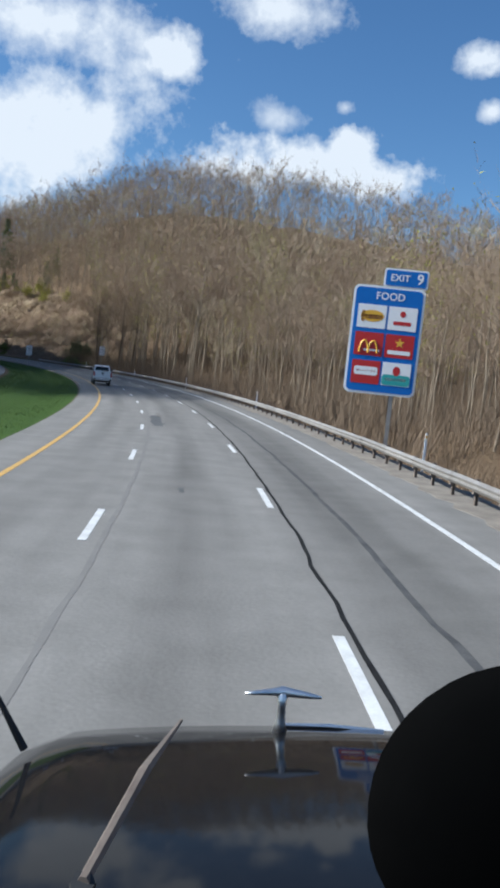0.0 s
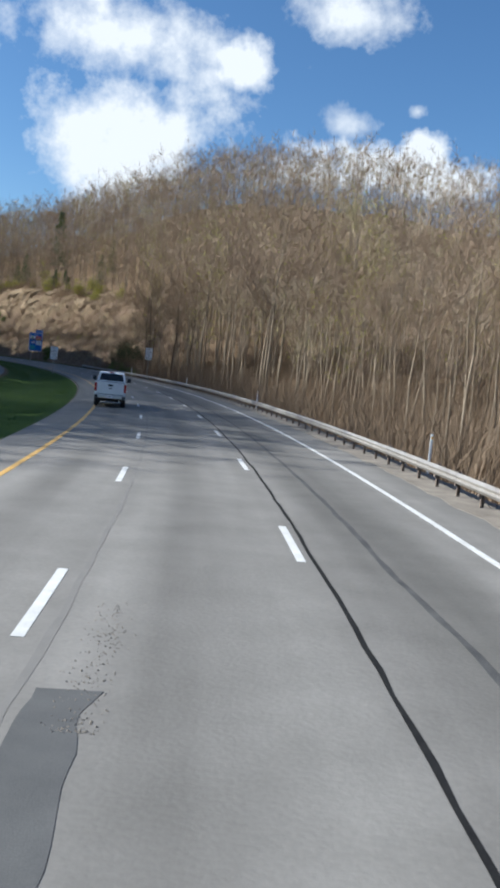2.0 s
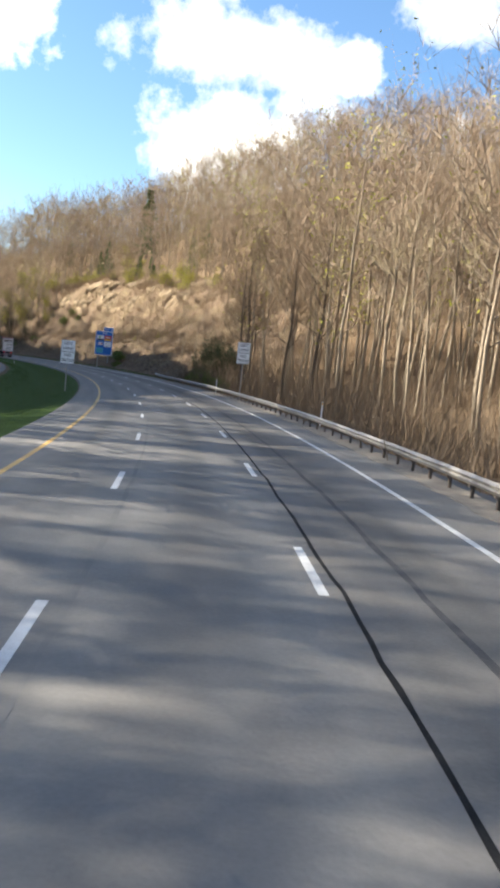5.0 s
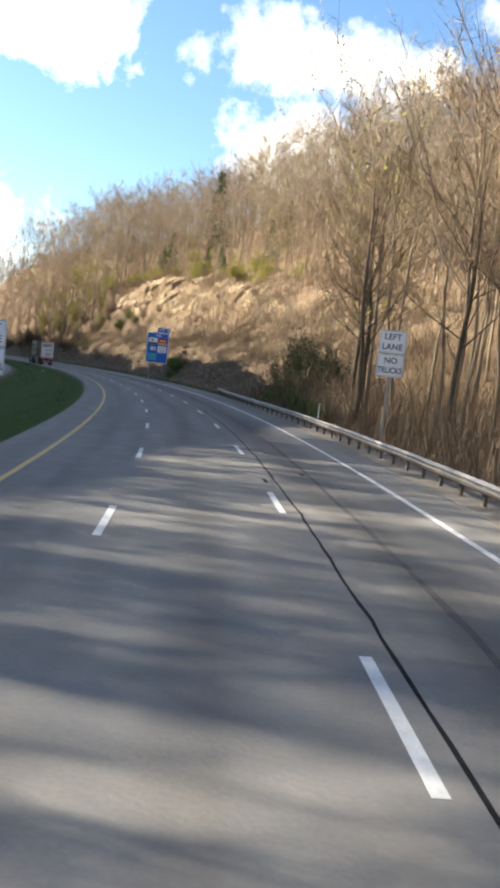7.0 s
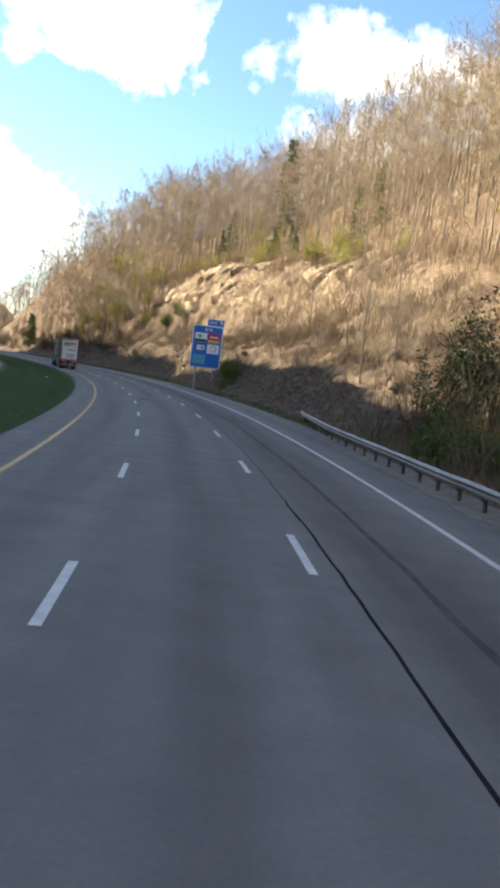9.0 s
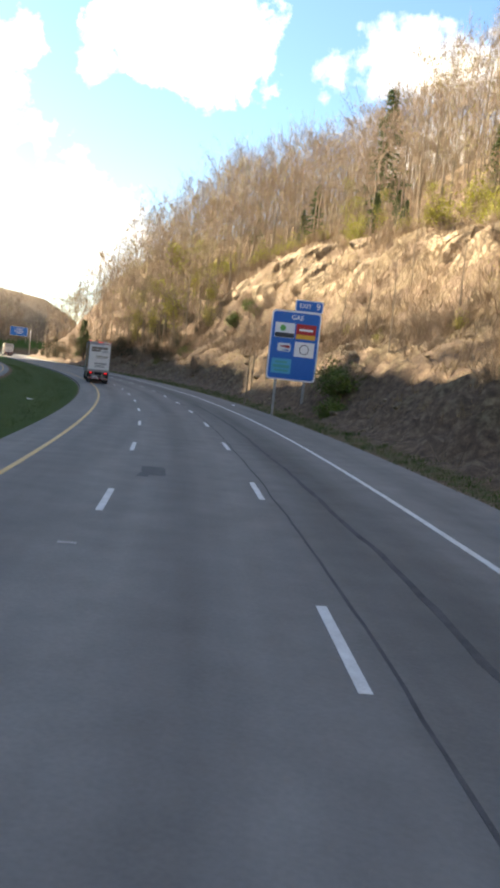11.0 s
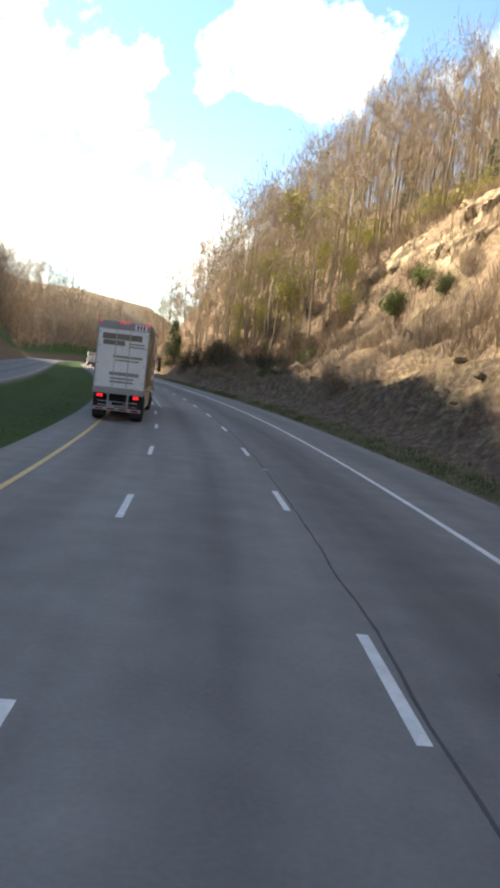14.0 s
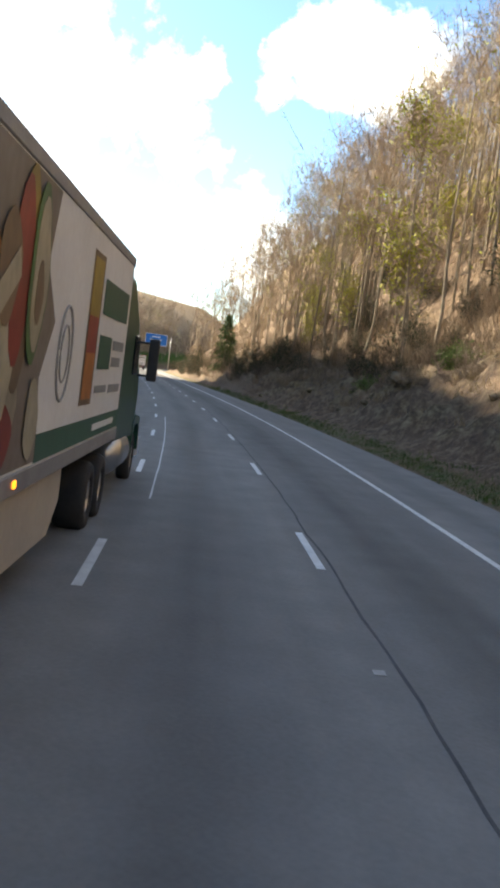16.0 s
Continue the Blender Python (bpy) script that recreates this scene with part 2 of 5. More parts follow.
    L(hsum.outputs[0], bp.inputs["Height"]), L(bp.outputs[0], bsdf.inputs["Normal"])
    return mat


ASPHALT = asphalt_material("asphalt", (0.234, 0.222, 0.205), (0.179, 0.17, 0.156), [(0, 0.572, 0.208), (-3.4, 0.5, 0.14), (3.5, 1.3, 0.34), (6.9, 0.9, 0.12)])
ASPHALT_FAR = asphalt_material("asphalt_far_side", (0.23, 0.225, 0.22), (0.17, 0.165, 0.16), [(-19.0, 0.6, 0.2), (-22.6, 0.6, 0.2)])
TAR = material("tar", (0.012, 0.012, 0.013), (0.025, 0.025, 0.025), rough=0.9, bump=0.2, spec=0.06)
FAINT = material("faint_joint", (0.165, 0.157, 0.147), (0.20, 0.19, 0.177), scale=2, fine=40, rough=0.85, spec=0.14)
PATCH = material("asphalt_patch", (0.06, 0.06, 0.06), (0.10, 0.099, 0.097), scale=2, fine=60, rough=0.85)
WHITE_PAINT = material("white_road_paint", (0.68, 0.68, 0.66), (0.46, 0.45, 0.43), scale=3, fine=35, rough=0.6, bump=0.1)
YELLOW_PAINT = material("yellow_road_paint", (0.62, 0.36, 0.07), (0.42, 0.27, 0.09), scale=3, fine=30, rough=0.6, bump=0.1)
PALE = material("pale_worn_spot", (0.40, 0.39, 0.37), (0.30, 0.29, 0.27), scale=6, fine=40, rough=0.85, spec=0.14)
GROUND = ground_material()
ROCK = material("sandstone", (0.42, 0.325, 0.205), (0.22, 0.158, 0.10), scale=0.45, fine=2.6, rough=0.92, bump=0.9, spec=0.15, streak=0.35)
BARK = material("bark", (0.30, 0.246, 0.182), (0.13, 0.102, 0.074), scale=1.2, fine=9.0, rough=0.95, bump=0.3, island=0.28, streak=0.3, spec=0.1)
DARK_BARK = material("dark_bark", (0.13, 0.102, 0.078), (0.06, 0.047, 0.036), scale=1.2, fine=9.0, rough=0.95, bump=0.3, streak=0.3, spec=0.1)
TWIG = material("twig", (0.45, 0.36, 0.265), (0.30, 0.232, 0.165), rough=0.95, bump=0, island=0.12, spec=0.1)


def stand_tones(mat):
    """Whole stands of trees differ: reddish brown, tan, straw and olive."""
    nt = mat.node_tree
    N, L = nt.nodes.new, nt.links.new
    hsv = [n for n in nt.nodes if n.type == "HUE_SAT"][0]
    geo, near, ramp = N("ShaderNodeNewGeometry"), N("ShaderNodeTexNoise"), N("ShaderNodeValToRGB")
    near.inputs["Scale"].default_value, near.inputs["Detail"].default_value = 0.075, 4.0
    L(geo.outputs["Position"], near.inputs["Vector"]), L(near.outputs["Fac"], ramp.inputs[0])
    stops = [(0.30, (0.21, 0.145, 0.098)), (0.43, (0.33, 0.252, 0.178)), (0.52, (0.24, 0.172, 0.118)), (0.60, (0.42, 0.338, 0.243)), (0.70, (0.32, 0.285, 0.14))]
    while len(ramp.color_ramp.elements) < len(stops):
        ramp.color_ramp.elements.new(0.5)
    for el, (p, c) in zip(ramp.color_ramp.elements, stops):
        el.position, el.color = p, (*c, 1)
    L(ramp.outputs[0], hsv.inputs["Color"])


stand_tones(TWIG)
BRUSH = material("brush", (0.27, 0.195, 0.125), (0.16, 0.113, 0.073), scale=0.3, fine=2.0, rough=0.95, bump=0, island=0.35, spec=0.1)
UNDER = material("undergrowth", (0.21, 0.158, 0.11), (0.13, 0.096, 0.066), scale=0.12, fine=1.2, rough=0.95, bump=0, island=0.35, spec=0.1)
GRAVEL = material("gravel", (0.27, 0.24, 0.20), (0.15, 0.13, 0.11), scale=1.5, fine=22, rough=0.95, bump=0.5, spec=0.15)
SEALED = material("sealed_joint", (0.045, 0.045, 0.046), (0.10, 0.098, 0.095), scale=2, fine=40, rough=0.85, spec=0.2)
BUD = material("bud_leaf", (0.36, 0.34, 0.05), (0.22, 0.235, 0.036), scale=0.3, fine=3, rough=0.8, bump=0, island=0.35, spec=0.15)
NEEDLE = material("needle_leaf", (0.055, 0.09, 0.032), (0.10, 0.135, 0.045), scale=0.5, fine=4, rough=0.8, bump=0, island=0.4, spec=0.15)
DARK_NEEDLE = material("dark_evergreen_leaf", (0.022, 0.034, 0.015), (0.045, 0.055, 0.024), scale=0.5, fine=4, rough=0.8, bump=0, island=0.4, spec=0.15)
SHRUB_LEAF = material("shrub_leaf", (0.08, 0.125, 0.028), (0.16, 0.20, 0.048), scale=0.6, fine=4, rough=0.75, bump=0, island=0.4, spec=0.2)
STRAW = material("dry_grass", (0.312, 0.228, 0.118), (0.204, 0.138, 0.0696), scale=0.4, fine=3, rough=0.95, bump=0, island=0.3, spec=0.1)
GRASS = material("grass_blade", (0.038, 0.078, 0.011), (0.085, 0.11, 0.02), scale=0.4, fine=3, rough=0.8, bump=0, island=0.3, spec=0.2)


def crack_rock(mat):
    """Steep dark joints in the rock, crack shade put into the colour."""
    nt = mat.node_tree
    N, L = nt.nodes.new, nt.links.new
    bsdf = nt.nodes["Principled BSDF"]
    colour = bsdf.inputs["Base Color"].links[0].from_socket
    tex, warp, add = N("ShaderNodeTexCoord"), N("ShaderNodeTexNoise"), N("ShaderNodeVectorMath")
    warp.inputs["Scale"].default_value = 0.7
    L(tex.outputs["Object"], warp.inputs["Vector"])
    L(tex.outputs["Object"], add.inputs[0]), L(warp.outputs["Color"], add.inputs[1])
    for size, flat, depth in ((0.55, 0.3, 0.35), (1.5, 0.4, 0.55)):
        mp, vor, rng, mul = N("ShaderNodeMapping"), N("ShaderNodeTexVoronoi"), N("ShaderNodeMapRange"), N("ShaderNodeMix")
        mp.inputs["Scale"].default_value, mp.inputs["Rotation"].default_value = (1, 1, flat), (0.3, 0.2, 0)
        vor.feature = "DISTANCE_TO_EDGE"
        vor.inputs["Scale"].default_value = size
        L(add.outputs[0], mp.inputs[0]), L(mp.outputs[0], vor.inputs["Vector"]), L(vor.outputs["Distance"], rng.inputs["Value"])
        rng.inputs["From Max"].default_value, rng.inputs["To Min"].default_value = 0.09, depth
        mul.data_type, mul.blend_type = "RGBA", "MULTIPLY"
        mul.inputs[0].default_value = 1.0
        L(colour, mul.inputs[6]), L(rng.outputs[0], mul.inputs[7])
        colour = mul.outputs[2]
    L(colour, bsdf.inputs["Base Color"])


crack_rock(ROCK)
STEEL = material("galvanised_steel", (0.42, 0.40, 0.37), (0.25, 0.225, 0.20), scale=1.3, fine=18, rough=0.55, metal=0.55, bump=0.1, vary=0.14)
RUST_STEEL = material("weathered_post", (0.20, 0.165, 0.135), (0.10, 0.075, 0.06), scale=4, fine=30, rough=0.8, metal=0.2, bump=0.15, vary=0.2)


# ---------------------------------------------------------------- mesh helpers
def make_mesh(name, verts, faces, mat, smooth=False):
    me = bpy.data.meshes.new(name)
    me.from_pydata(verts, [], faces)
    me.materials.append(mat)
    if smooth:
        me.polygons.foreach_set("use_smooth", [True] * len(me.polygons))
    me.update()
    return me


def part(name, bm, mat, parent=None, label="", smooth=False):
    me = bpy.data.meshes.new(name)
    bmesh.ops.recalc_face_normals(bm, faces=bm.faces)
    bm.to_mesh(me)
    bm.free()
    me.materials.append(mat)
    if smooth:
        me.polygons.foreach_set("use_smooth", [True] * len(me.polygons))
    ob = new(name, me)
    ob.parent = parent
    return tagged(ob, label)


def thing(name, m, label, category, group="", kind=""):
    ob = new(name)
    ob.empty_display_size = 0.2
    ob.matrix_world = m
    return tagged(ob, label, category, group, kind)


def at_road(s, c, z=0.0, turn=0.0):
    return Matrix.Translation(on_road(s, c, z)) @ pose(0, 0, 0, 0, 0, math.degrees(heading(s)) + turn)


def box(x0, x1, y0, y1, z0, z1, bevel=0.0, bm=None, segments=1):
    own = bm or bmesh.new()
    made = bmesh.ops.create_cube(own, size=1)["verts"]
    for v in made:
        v.co = Vector((x0 + (v.co.x + 0.5) * (x1 - x0), y0 + (v.co.y + 0.5) * (y1 - y0), z0 + (v.co.z + 0.5) * (z1 - z0)))
    if bevel:
        edges = {e for v in made for e in v.link_edges}
        bmesh.ops.bevel(own, geom=list(edges), offset=bevel, segments=segments, affect="EDGES", profile=0.5)
    return own


def tube(points, radii, sides=8, bm=None, cap=True):
    own = bm or bmesh.new()
    rings = []
    pts = [Vector(p) for p in points]
    for i, p in enumerate(pts):
        d = (pts[min(i + 1, len(pts) - 1)] - pts[max(i - 1, 0)]).normalized()
        q = d.to_track_quat("Z", "Y")
        rings.append([own.verts.new(p + q @ Vector((radii[i] * math.cos(2 * math.pi * k / sides), radii[i] * math.sin(2 * math.pi * k / sides), 0))) for k in range(sides)])
    for a, b in zip(rings, rings[1:]):
        for k in range(sides):
            own.faces.new((a[k], a[(k + 1) % sides], b[(k + 1) % sides], b[k]))
    if cap:
        own.faces.new(rings[0][::-1]), own.faces.new(rings[-1])
    return own


def loft(sections, bm=None, cap=True):
    """Skin over closed outlines that have the same number of points."""
    own = bm or bmesh.new()
    rings = [[own.verts.new(p) for p in sec] for sec in sections]
    n = len(rings[0])
    for a, b in zip(rings, rings[1:]):
        for k in range(n):
            own.faces.new((a[k], a[(k + 1) % n], b[(k + 1) % n], b[k]))
    if cap:
        own.faces.new(rings[0][::-1]), own.faces.new(rings[-1])
    return own


def plate(w, h, r, depth, bm=None, x=0.0, z=0.0, y=0.0, steps=5):
    """An upright rounded plate; its front faces -y and stands at y."""
    outline = []
    for cx, cz, a0 in ((w / 2 - r, h / 2 - r, 0), (-w / 2 + r, h / 2 - r, 90), (-w / 2 + r, -h / 2 + r, 180), (w / 2 - r, -h / 2 + r, 270)):
        for k in range(steps + 1):
            a = radians(a0 + 90 * k / steps)
            outline.append((x + cx + r * math.cos(a), z + cz + r * math.sin(a)))
    return loft([[(px, y, pz) for px, pz in outline], [(px, y + depth, pz) for px, pz in outline]], bm)


def lettering(name, text, size, mat, parent, x, z, y, label="", squeeze=1.0):
    """Words in the built-in font, upright, read from -y, centred on x and z."""
    cu = bpy.data.curves.new(name, "FONT")
    cu.body, cu.size, cu.align_x, cu.align_y, cu.extrude, cu.offset = text, size, "CENTER", "CENTER", 0.004, size * 0.012
    cu.resolution_u = 3
    tmp = bpy.data.objects.new(name, cu)
    scene.collection.objects.link(tmp)
    me = bpy.data.meshes.new_from_object(tmp.evaluated_get(bpy.context.evaluated_depsgraph_get()))
    bpy.data.objects.remove(tmp)
    me.materials.clear()
    me.materials.append(mat)
    ob = new(name, me)
    ob.parent = parent
    ob.matrix_local = Matrix.Translation((x, y, z)) @ pose(0, 0, 0, 90, 0, 0) @ Matrix.Diagonal((squeeze, 1, 1, 1))
    return tagged(ob, label)


def flat_set(name, tris, mat, parent=None):
    """Many loose triangles as one mesh; tris is an (n, 3, 3) array."""
    me = bpy.data.meshes.new(name)
    n = len(tris)
    me.vertices.add(n * 3)
    me.vertices.foreach_set("co", np.ascontiguousarray(tris, dtype=np.float32).ravel())
    me.loops.add(n * 3)
    me.loops.foreach_set("vertex_index", np.arange(n * 3, dtype=np.int32))
    me.polygons.add(n)
    me.polygons.foreach_set("loop_start", np.arange(0, n * 3, 3, dtype=np.int32))
    me.update(calc_edges=True)
    me.materials.append(mat)
    ob = new(name, me)
    ob.parent = parent
    return ob


def shared_set(name, verts, faces, mats, face_mat):
    """One mesh from arrays of corners and triangles, with a material number for each triangle."""
    me = bpy.data.meshes.new(name)
    me.vertices.add(len(verts))
    me.vertices.foreach_set("co", np.ascontiguousarray(verts, dtype=np.float32).ravel())
    me.loops.add(len(faces) * 3)
    me.loops.foreach_set("vertex_index", np.ascontiguousarray(faces, dtype=np.int32).ravel())
    me.polygons.add(len(faces))
    me.polygons.foreach_set("loop_start", np.arange(0, len(faces) * 3, 3, dtype=np.int32))
    for m in mats:
        me.materials.append(m)
    me.polygons.foreach_set("material_index", np.ascontiguousarray(face_mat, dtype=np.int32))
    me.update(calc_edges=True)
    return me


# ---------------------------------------------------------------- ground
ACROSS = [8.3, 11, 14, 17, 23, 27, 33, 45, 60, 90, 130, 200, 320, 900]
PROFILES = [
    (-300, [-0.1, -0.8, -1.4, -1.6, -1.4, -1.2, -0.5, 1.6, 4.6, 10, 19, 29, 33, 33]),
    (110, [-0.1, -0.8, -1.4, -1.6, -1.4, -1.2, -0.5, 1.6, 4.6, 10, 19, 29, 33, 33]),
    (190, [-0.1, -0.2, -0.2, 0.1, 1.0, 2.2, 4.5, 6.5, 9, 15, 23, 35, 39, 39]),
    (250, [-0.1, 0.2, 1.4, 2.9, 6, 9, 14, 18.5, 24, 36, 45, 53, 57, 57]),
    (300, [-0.2, 0.8, 3.0, 5.4, 8.5, 12.5, 19.0, 27.5, 39, 52, 66, 67, 59, 59]),
    (335, [-0.2, 0.8, 3.2, 5.6, 9.0, 16.0, 24.0, 30.5, 41, 58, 74, 76, 72, 72]),
    (365, [-0.2, 0.8, 3.2, 5.6, 9.5, 18.0, 26.5, 31.5, 43, 63, 79, 83, 81, 81]),
    (410, [-0.2, 0.6, 2.2, 4.1, 9.5, 15.0, 24, 29.5, 40, 56, 71, 77, 77, 77]),
    (450, [-0.2, 0.6, 2.2, 4.1, 9.5, 15, 23, 37.5, 45, 54, 63, 71, 73, 73]),
    (540, [-0.2, 0.5, 2.0, 4.0, 9.5, 15, 24, 41.5, 47, 54, 59, 65, 67, 67]),
    (630, [-0.2, 0.5, 2.0, 4.0, 9.5, 15, 24, 41.5, 49, 54, 59, 65, 67, 67]),
    (675, [-0.2, 0.5, 2.0, 4.0, 8.0, 10, 14, 20.5, 27, 36.4, 43.8, 49.8, 53.8, 53.8]),
    (950, [-0.2, 0.5, 2.0, 4.0, 8.0, 10, 14, 20.5, 27, 38.4, 45.8, 51.8, 55.8, 55.8]),
]
LEFT_ACROSS = [6.3, 8.5, 11.5, 14.5, 27.5, 34, 45, 60, 90, 150, 300]
LEFT_PROFILES = [
    (-300, [-0.1, -0.35, -0.4, -0.05, -0.05, 0.0, 0.5, 1, 2, 4, 8]),
    (55, [-0.1, -0.35, -0.4, -0.05, -0.05, 0.0, 0.5, 1, 2, 4, 8]),
    (80, [-0.1, -0.35, -0.4, -0.05, -0.05, 4.2, 11.6, 22.1, 39.9, 58.8, 69.3]),
    (150, [-0.1, -0.35, -0.4, -0.05, -0.05, 5.3, 16, 30.7, 53, 74.3, 89.1]),
    (230, [-0.1, -0.35, -0.4, -0.05, -0.05, 8.6, 25.8, 44.9, 68.6, 90, 101.8]),
    (290, [-0.1, -0.35, -0.4, -0.05, -0.05, 10.2, 36.7, 58.2, 82.6, 99.9, 108.1]),
    (340, [-0.1, -0.35, -0.4, -0.05, -0.05, 10.7, 36.4, 61.4, 90.8, 112, 122.6]),
    (385, [-0.1, -0.35, -0.4, -0.05, -0.05, 10.7, 38.5, 59.8, 87.8, 109.1, 119.8]),
    (430, [-0.1, -0.35, -0.4, -0.05, -0.05, 10.5, 40.3, 68.5, 94.8, 110.5, 117.6]),
    (540, [-0.1, -0.35, -0.4, -0.05, -0.05, 12.7, 46.6, 80.6, 108.1, 124, 132.5]),
    (640, [-0.1, -0.35, -0.4, -0.05, -0.05, 6, 15, 22, 30, 36, 42]),
    (760, [-0.1, -0.35, -0.4, -0.05, -0.05, 9, 20, 29, 42, 52, 58]),
    (950, [-0.1, -0.35, -0.4, -0.05, -0.05, 12, 25, 35, 48, 58, 64]),
]


def spur_at(s, c):
    """How far a point lies on one of the slanting earth spurs of the cut bank, 0 to 1."""
    gully = min(1.0, (c - 9.6) / 2.5, max(0.0, (22 - c) / 5), (s - 232) / 10) if c > 9.6 and s > 232 else 0.0
    w = (s + 1.1 * c) / 1.7 + 1.3 * noise.noise(Vector((s / 13, c / 9, 3)))
    return gully, w, (1 - abs(math.sin(w))) ** 1.3


def height_at(s, c, rough=True):
    """Height of the natural ground."""
    if -6.3 < c < 8.3:
        return -0.1
    across, profiles, d = (ACROSS, PROFILES, c) if c > 0 else (LEFT_ACROSS, LEFT_PROFILES, -c)
    heights = [float(np.interp(d, across, p)) for _, p in profiles]
    z = float(np.interp(s, [p[0] for p in profiles], heights))
    if rough:
        free = min(1.0, max(0.0, (c - 9.5) / 8)) if c > 0 else min(1.0, max(0.0, (-c - 29) / 8))
        if free > 0:
            p = on_road(s, c)
            z += free * (1.5 * noise.noise(p / 11.0) + 0.55 * noise.noise(p / 3.4) + 0.25 * noise.noise(p / 1.3))
            z += free * min(1, d / 60) * 5 * noise.noise(p / 45.0)
            cut = min(1.0, max(0.0, (s - 225) / 25), max(0.0, (470 - s) / 40)) * min(1.0, max(0.0, (40 - c) / 6)) if c > 0 else 0.0
            if cut > 0:
                z += cut * free * (0.7 * noise.noise(Vector(((s + 0.5 * c) / 2.4, c / 9, 1))) + 0.2 * noise.noise(Vector(((s + 0.4 * c) / 0.9, c / 4, 6))))
        if c > 9.6 and s > 232:
            gully, w, spur = spur_at(s, c)
            if gully > 0:
                z += gully * (2.3 * spur * (0.65 + 0.6 * noise.noise(Vector((s / 9, 5, 5)))) + 0.6 * abs(noise.noise(Vector((w * 1.7, c / 8, 7)))) - 0.5)
    return z


def build_ground():
    along = list(np.arange(-300, 120, 12.0)) + list(np.arange(120, 232, 3.5)) + list(np.arange(232, 440, 1.1)) + list(np.arange(440, 560, 4.0)) + list(np.arange(560, 960, 16.0))
    left = [-300, -220, -150, -110, -90, -75, -60, -50, -45, -40, -36, -32, -28, -27, -21, -15, -14, -12, -10, -8.5, -7.2, -6.75, -6.3]
    right = [8.3, 8.9, 9.5, 10.2, 11, 11.8, 12.6, 13.5, 14.4, 15.3, 16.2, 17.2, 18.2, 19.2, 20.3, 21.4, 22.5, 23.7, 25, 26.3, 27.6, 29, 30.5, 32, 34, 36, 38.5, 41, 44, 48, 53, 59, 66, 74, 83, 95, 110, 130, 155, 190, 240, 320, 500, 880]
    cs = left + [-1.0, 4.0] + right
    verts, soil, sandy_and_lit, grass, gravel = [], [], [], [], []
    for s in along:
        for c in cs:
            verts.append(on_road(float(s), c, height_at(float(s), c)))
            bank = max(0.0, min(1.0, (s - 205) / 40)) * (1.0 if 9.5 < c < 34 else max(0.0, 1 - (c - 34) / 10) if c >= 34 else 0.0)
            soil.append(bank)
            foot = 17.0 + 3.0 * noise.noise(Vector((s / 14, 0, 2))) + max(0.0, s - 340) * 0.05
            gully, _, spur = spur_at(float(s), c)
            # Spur tops get the tan tone: dead grass, and light put into the colour.
            sandy_and_lit.append(max(0.88 * gully * min(1.0, 1.6 * spur), 0.95 * bank * min(1.0, max(0.0, (c - foot) / 3)) * min(1.0, max(0.0, (415 - s) / 50))))
            grass.append(1.0 if -14.6 < c < -6.7 or -34 < c < -28.4 else (0.45 if 8.8 < c < 10.0 and s > 225 else 0.0))
            gravel.append(1.0 if 8.2 < c < 8.8 or -6.5 < c < -6.2 else 0.0)
    w = len(cs)
    faces = [(i * w + k, i * w + k + 1, (i + 1) * w + k + 1, (i + 1) * w + k) for i in range(len(along) - 1) for k in range(w - 1)]
    me = make_mesh("ground", verts, faces, GROUND, True)
    for key, values in (("soil", soil), ("sandy_and_lit", sandy_and_lit), ("grass", grass), ("gravel", gravel)):
        me.attributes.new(key, "FLOAT", "POINT").data.foreach_set("value", values)
    tagged(new("ground", me), "leaf-littered hillside, earth bank and mown grass median", "ground", kind="structure")


def ribbon(name, s0, s1, c0, c1, z0, z1, mat, step=4.0, uv=False, waver=0.0, parent=None, drift=((0, 0), (1, 0))):
    """A strip along the road between two offsets, from z0 up to z1."""
    n = max(1, round((s1 - s0) / step))
    verts, faces = [], []
    for i in range(n + 1):
        s = s0 + (s1 - s0) * i / n
        w = waver * (noise.noise(Vector((s * 0.35, c0 * 3, 0))) + 0.5 * noise.noise(Vector((s * 1.7, c0 * 3, 5))))
        wide = 1 + (0.5 * noise.noise(Vector((s * 0.9, c0, 9))) if waver else 0)
        mid, half = (c0 + c1) / 2 + w + float(np.interp(s, [d[0] for d in drift], [d[1] for d in drift])), (c1 - c0) / 2 * wide
        verts += [on_road(s, mid - half, z0), on_road(s, mid - half, z1), on_road(s, mid + half, z1), on_road(s, mid + half, z0)]
    for i in range(n):
        a, b = i * 4, i * 4 + 4
        faces += [(a + k, b + k, b + k + 1, a + k + 1) for k in range(3)]
    faces += [(0, 1, 2, 3), (n * 4 + 3, n * 4 + 2, n * 4 + 1, n * 4)]
    me = make_mesh(name, verts, faces, mat)
    if uv:
        layer = me.uv_layers.new(name="UVMap")
        where = [(s0 + (s1 - s0) * (v // 4) / n, c0 if v % 4 < 2 else c1) for v in range(len(verts))]
        for loop in me.loops:
            layer.data[loop.index].uv = where[loop.vertex_index]
    ob = new(name, me)
    ob.parent = parent
    return ob


